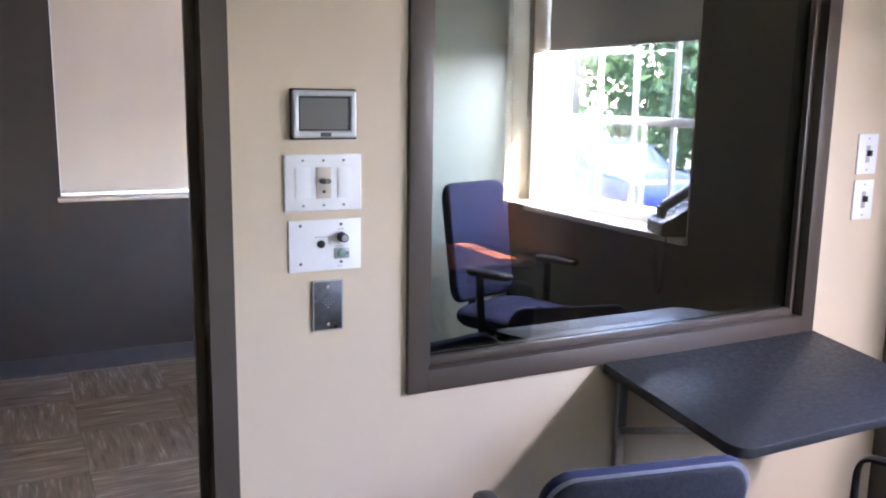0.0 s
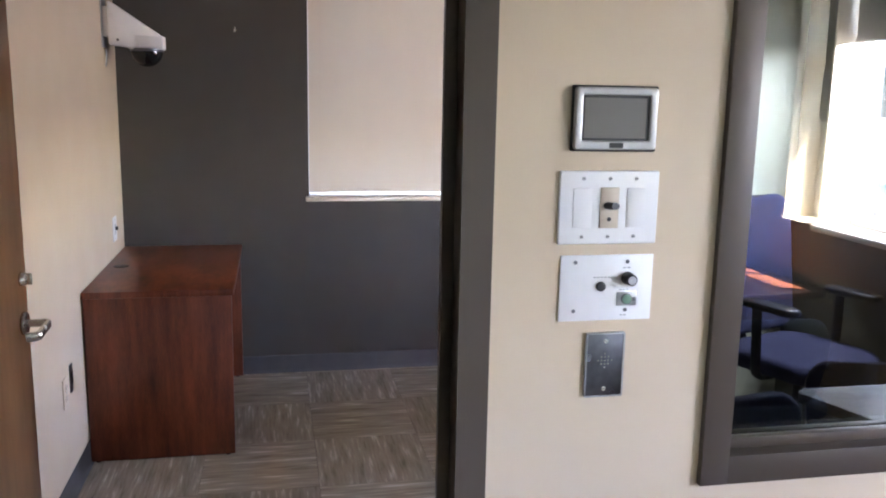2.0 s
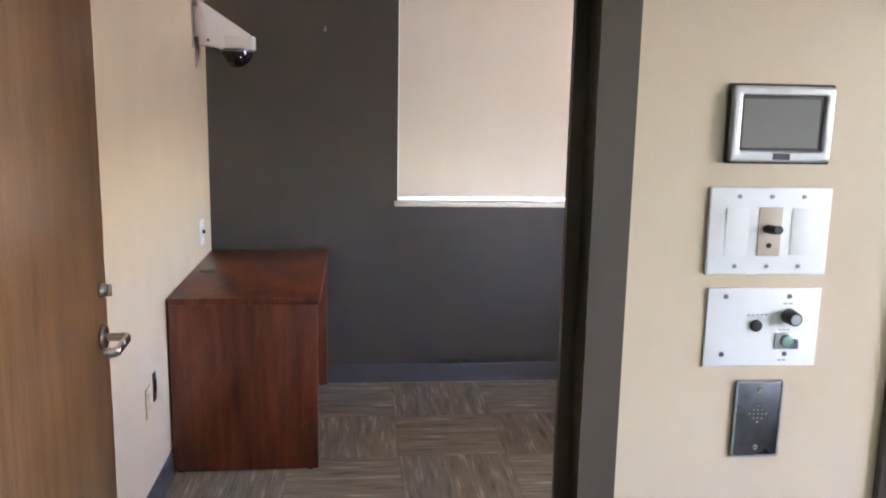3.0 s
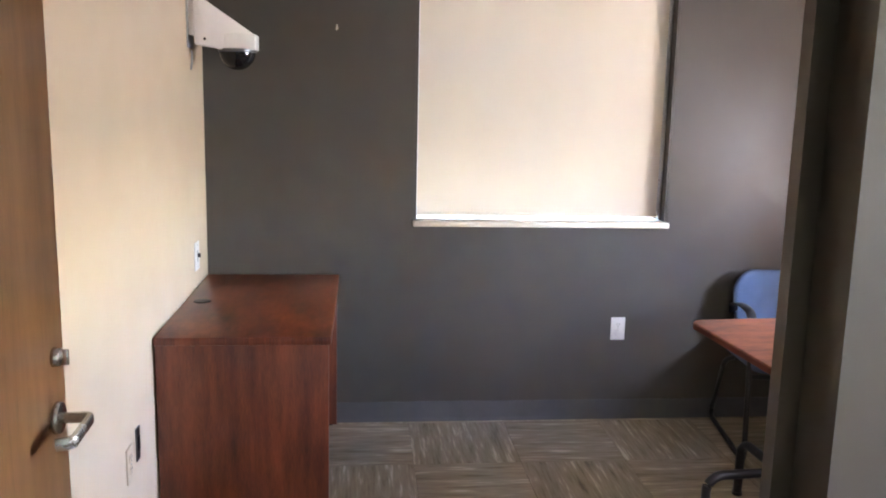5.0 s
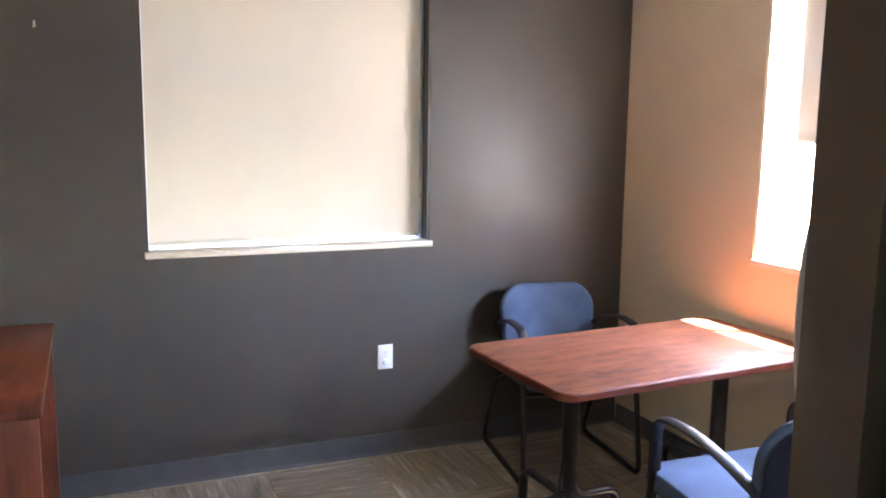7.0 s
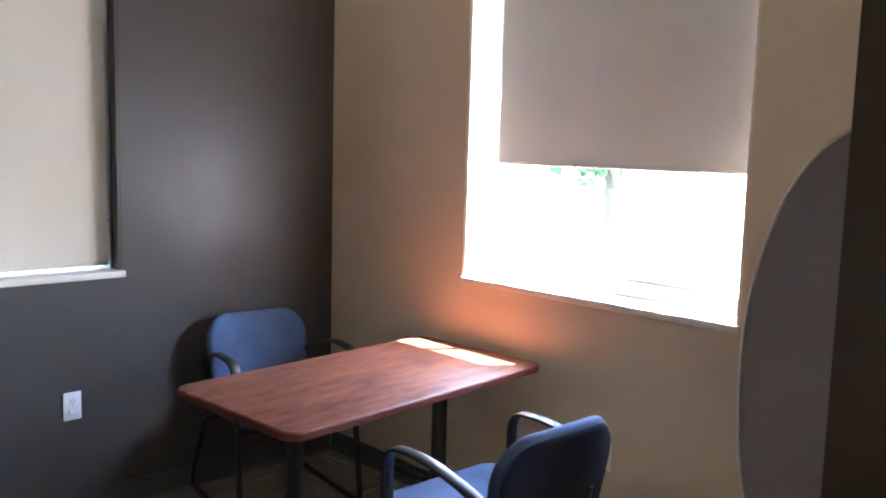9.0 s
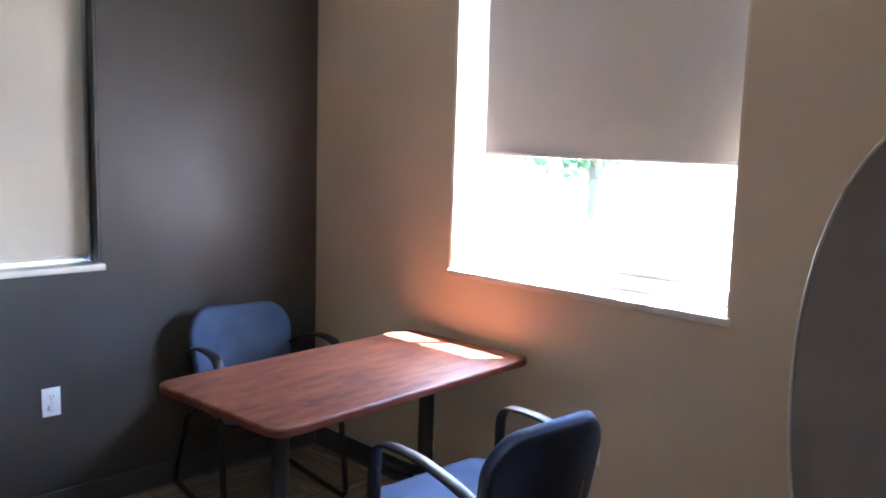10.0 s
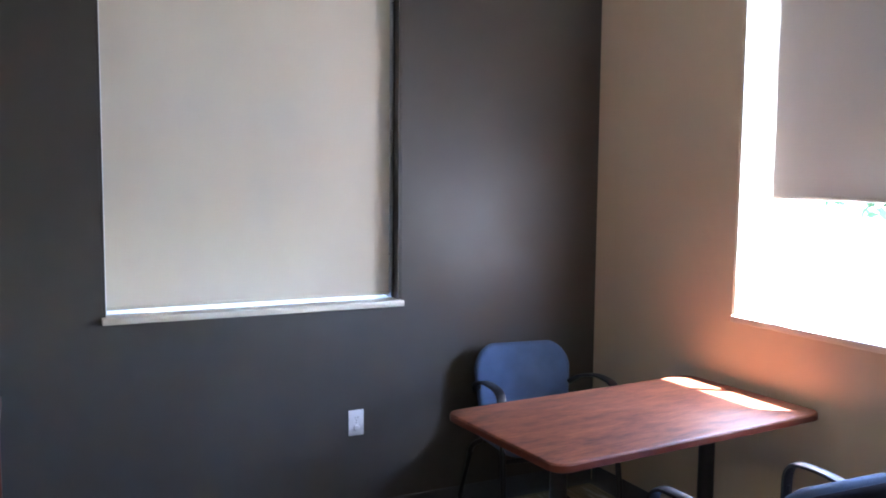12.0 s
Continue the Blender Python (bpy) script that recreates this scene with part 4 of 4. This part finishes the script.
def build_phone():
    p = thing("desk_phone", pose(3.095, 0.90, SILL + 0.028, 0, 0, -70) @ Matrix.Diagonal((1.2, 1.2, 1.75, 1.0)), "black corded desk phone on the window sill", "telephone")
    bm = slab(round_rect(-0.075, -0.085, 0.095, 0.085, 0.015), 0.0, 0.03, 0.004)
    for v in bm.verts:
        if v.co.z > 0.02:
            v.co.z += max(0.0, (v.co.y + 0.085)) * 0.42
    part("base", bm, M_BLACKPLASTIC, p)
    hs = rounded([(-0.045, -0.085, 0.075), (-0.045, -0.085, 0.05), (-0.045, -0.075, 0.075), (-0.045, 0.075, 0.14), (-0.045, 0.085, 0.115)], 0.02)
    part("handset", sweep(hs, 0.022, 0.014, 12, (1, 0, 0), True), M_BLACKPLASTIC, p)
    part("display", moved(box(-0.01, -0.03, -0.002, 0.08, 0.03, 0.003, 0.001), pose(0, 0.045, 0.095, 23, 0, 0)), M_GREYPRINT, p, "grey display")
    for i in range(3):
        for j in range(4):
            part("key", moved(box(-0.008, -0.006, 0, 0.008, 0.006, 0.004, 0.001), pose(0.0 + i * 0.03, -0.065 + j * 0.022, 0.042 + j * 0.0095, 23, 0, 0)), M_GREYPRINT, p)
    pts = []
    for i in range(181):
        t = i / 180
        a = t * 2 * math.pi * 26
        z = SILL - 0.03 - 0.19 * math.sin(t * math.pi)
        pts.append((XR - 0.045 + 0.009 * math.cos(a), 0.955 - 0.075 * t + 0.004, z + 0.007 * math.sin(a)))
    cord = thing("phone_cord", pose(0, 0, 0), "coiled black phone cord hanging below the sill", "cord")
    part("coil", sweep(pts, 0.0042, 0.0042, 6), M_BLACKPLASTIC, cord)
    part("lead", sweep(rounded([(XR - 0.045, 0.955, SILL - 0.03), (XR - 0.044, 0.95, SILL + 0.033), (XR + 0.02, 0.94, SILL + 0.033)], 0.02), 0.0028, 0.0028, 6), M_BLACKPLASTIC, cord)


build_phone()


def build_task_chair(m):
    """High-back swivel chair facing local -y."""
    c = thing("task_chair", m, "high-backed navy fabric swivel chair with black arms", "chair")
    part("seat", moved(cushion(0.52, 0.50, 0.08, 0.12, 0.015), pose(0, 0, 0.52)), M_NAVY, c)
    part("backrest", moved(curved_back(0.47, 0.60, 0.06, 0.07, 0.03, 0.012, 0.02), pose(0, 0.27, 0.87, -8, 0, 0)), M_NAVY, c)
    part("back_strut", sweep(rounded([(0, 0.05, 0.47), (0, 0.30, 0.48), (0, 0.34, 0.75)], 0.06), 0.03, 0.008, 10, (1, 0, 0)), M_BLACKPLASTIC, c)
    part("mechanism", box(-0.10, -0.12, 0.44, 0.10, 0.12, 0.48, 0.01), M_BLACKPLASTIC, c)
    part("gas_lift", cyl((0, 0, 0.10), (0, 0, 0.44), 0.027, 0.022, 18), M_BLACK, c)
    for s in (-1, 1):
        part("arm_post", sweep(rounded([(s * 0.12, 0.02, 0.46), (s * 0.26, 0.02, 0.46), (s * 0.27, 0.03, 0.76)], 0.05), 0.025, 0.010, 10, (0, 1, 0)), M_BLACKPLASTIC, c)
        part("arm_pad", moved(cushion(0.085, 0.26, 0.03, 0.04, 0.002), pose(s * 0.27, -0.03, 0.775)), M_BLACKPLASTIC, c)
    for k in range(5):
        a = 2 * math.pi * k / 5 + 0.3
        e = (0.30 * math.cos(a), 0.30 * math.sin(a))
        part("base_spoke", sweep([(0, 0, 0.115), (e[0], e[1], 0.075)], 0.024, 0.014, 10), M_BLACKPLASTIC, c)
        part("castor", cyl((e[0] - 0.018 * math.sin(a), e[1] + 0.018 * math.cos(a), 0.03), (e[0] + 0.018 * math.sin(a), e[1] - 0.018 * math.cos(a), 0.03), 0.03, 0.03, 18, 0.004), M_BLACKPLASTIC, c)


build_task_chair(pose(2.70, 0.235, 0, 0, 0, 160))


# ---- outdoors ----
# Unseen overhang, added so that the sun misses the upper window parts.
solid("sun_block_overhang", box(XR + OUT, OY - 2.5, 2.95, XR + OUT + 0.56, YG + OUT + 0.46, 3.12), M_SASH, "unseen white overhang added along the outer wall to block high sun", "roof")
# Added path that keeps the lawn's green bounce away from the windows.
solid("outer_path", box(XR + OUT, -30, -0.61, 7.0, 40, -0.55), M_CONCRETE, "concrete path added beside the building to temper bounced light", "pavement")
solid("ground", box(-300, -300, -0.9, 600, 600, -0.6), M_GRASS, "green lawn around the building", "ground")
solid("road", box(9.0, -120, -0.62, 15.0, 120, -0.585), M_ASPHALT, "grey asphalt road beyond the lawn", "road")


def build_tree(m, height, crown_r, label, clumps=70, leaves=34, low=0.32):
    t = thing("tree", m, label, "tree", "street trees")
    rnd = random.Random(int(height * 100))
    part("trunk", sweep([(0, 0, -0.1), (0.05, 0.02, height * 0.25), (0.0, 0.06, height * 0.55), (0.08, 0.0, height * 0.8)], height * 0.026, height * 0.026, 10, (1, 0, 0)), M_BARK, t)
    centres = []
    for _ in range(clumps):
        u, a = rnd.uniform(-1, 1), rnd.uniform(0, 2 * math.pi)
        rad = crown_r * rnd.uniform(0.35, 1.0) * math.sqrt(max(0.05, 1 - u * u * 0.8))
        centres.append(Vector((rad * math.cos(a), rad * math.sin(a), height * (low + (1 - low) * (u + 1) / 2))))
    for c in centres[:9]:
        part("limb", sweep([(0, 0, c.z * 0.62), (c.x * 0.5, c.y * 0.5, c.z * 0.85), tuple(c)], height * 0.009, height * 0.009, 6, (1, 0, 0)), M_BARK, t)
    vs, fs = [], []
    for c in centres:
        cr = crown_r * rnd.uniform(0.16, 0.3)
        for _ in range(leaves):
            p = c + Vector((rnd.gauss(0, 1), rnd.gauss(0, 1), rnd.gauss(0, 0.8))) * cr * 0.6
            q = Euler((rnd.uniform(0, 6.3), rnd.uniform(0, 6.3), rnd.uniform(0, 6.3))).to_matrix()
            s = rnd.uniform(0.07, 0.16) * crown_r / 2.2
            k = len(vs)
            vs += [tuple(p + q @ Vector(d) * s) for d in ((-1, 0, 0), (0, -0.5, 0.1), (1, 0, 0), (0, 0.5, 0.1))]
            fs.append((k, k + 1, k + 2, k + 3))
    me = bpy.data.meshes.new("crown")
    me.from_pydata(vs, [], fs)
    me.materials.append(M_LEAF)
    ob = new("crown", me)
    ob.parent = t


# Added tree, its crown set in the sun's way to shade window 3.
build_tree(pose(5.95, -1.5, -0.6), 10.6, 1.05, "slender leafy green tree added beside the path to block the sun", 150, 130, 0.5)
build_tree(pose(15.5, -11.5, -0.6), 5.6, 3.0, "leafy green tree across the road", 90, 60, 0.15)
build_tree(pose(19.5, -17.0, -0.6), 7.0, 3.6, "tall green tree across the road", 100, 60, 0.15)
build_tree(pose(12.5, -16.5, -0.6), 5.4, 2.8, "broad green tree on the lawn", 90, 60, 0.15)
build_tree(pose(20.9, 16.2, -0.6), 7.5, 3.2, "spreading green tree across the road", 90, 60, 0.24)
build_tree(pose(2.0, 16.0, -0.6), 9.5, 3.6, "leafy green tree behind the building", 80, 40, 0.2)

def build_car(m):
    """Parked hatchback, long axis along local x."""
    c = thing("parked_car", m, "blue parked hatchback car on the road", "car")
    prof = [(-2.0, 0.35), (-2.05, 0.62), (-1.95, 0.92), (-1.75, 1.38), (-0.55, 1.46), (0.35, 1.38), (0.95, 0.98), (1.85, 0.86), (2.05, 0.62), (2.02, 0.35)]
    bm = bmesh.new()
    f = bm.faces.new([bm.verts.new((x, -0.83, z)) for x, z in prof])
    r = bmesh.ops.extrude_face_region(bm, geom=[f])
    bmesh.ops.translate(bm, verts=[v for v in r["geom"] if isinstance(v, bmesh.types.BMVert)], vec=(0, 1.66, 0))
    bmesh.ops.recalc_face_normals(bm, faces=bm.faces)
    bmesh.ops.bevel(bm, geom=bm.edges[:], offset=0.08, segments=3, profile=0.5, affect='EDGES')
    part("body", bm, M_CARBLUE, c)
    for s in (-1, 1):
        part("side_window", moved(slab([(-1.62, 0.95), (-1.5, 1.33), (-0.5, 1.37), (0.25, 1.30), (0.75, 0.97)], 0, 0.01), pose(0, s * 0.832 + (0.01 if s < 0 else 0.0), 0, 90, 0, 0)), M_DOME, c, "dark side window")
        for x in (-1.25, 1.28):
            w = part("wheel", cyl((x, s * 0.70, 0.32), (x, s * 0.86, 0.32), 0.32, 0.32, 24, 0.03), M_BLACKPLASTIC, c)
            part("rim", cyl((x, s * 0.855, 0.32), (x, s * 0.872, 0.32), 0.19, 0.17, 20), M_STEEL, w)
        part("tail_light", box(-2.06, s * 0.62 - 0.12, 0.72, -1.99, s * 0.62 + 0.12, 0.90, 0.02), M_TAILRED, c)


def build_railing(m, length):
    r = thing("hand_railing", m, "white metal hand railing along the path", "railing")
    n = int(length / 1.2)
    for k in range(n + 1):
        part("post", cyl((0, -k * length / n, 0), (0, -k * length / n, 1.0), 0.022, 0.022, 12), M_SASH, r)
    for z in (0.25, 0.5, 0.75, 1.0):
        part("rail", cyl((0, 0.05, z), (0, -length - 0.05, z), 0.02, 0.02, 12), M_SASH, r)


build_car(pose(10.4, -9.0, -0.585, 0, 0, 90))
build_railing(pose(6.6, -2.6, -0.55), 4.8)

# ---- carpet tiles ----
TILE = 0.48
TX0, TY0 = 0.692 - 4.8, 4.31 - 7.2
tile_mesh = mesh_of("carpet_tile", box(-TILE / 2 + 0.0006, -TILE / 2 + 0.0006, -0.007, TILE / 2 - 0.0006, TILE / 2 - 0.0006, 0.0, 0.0012, 1), M_CARPET)
first = [math.floor((OX - TX0) / TILE), math.floor((OY - TY0) / TILE)]
for i in range(first[0], first[0] + 13):
    for j in range(first[1], first[1] + 18):
        cx, cy = TX0 + (i + 0.5) * TILE, TY0 + (j + 0.5) * TILE
        if OX - TILE / 2 < cx < XR + TILE / 2 and OY - TILE / 2 < cy < YG + TILE / 2:
            tile = new("carpet_tile", tile_mesh)
            tile.matrix_basis = pose(cx, cy, 0, 0, 0, 90 * ((i + j + 1) % 2))
            tile.parent = floor
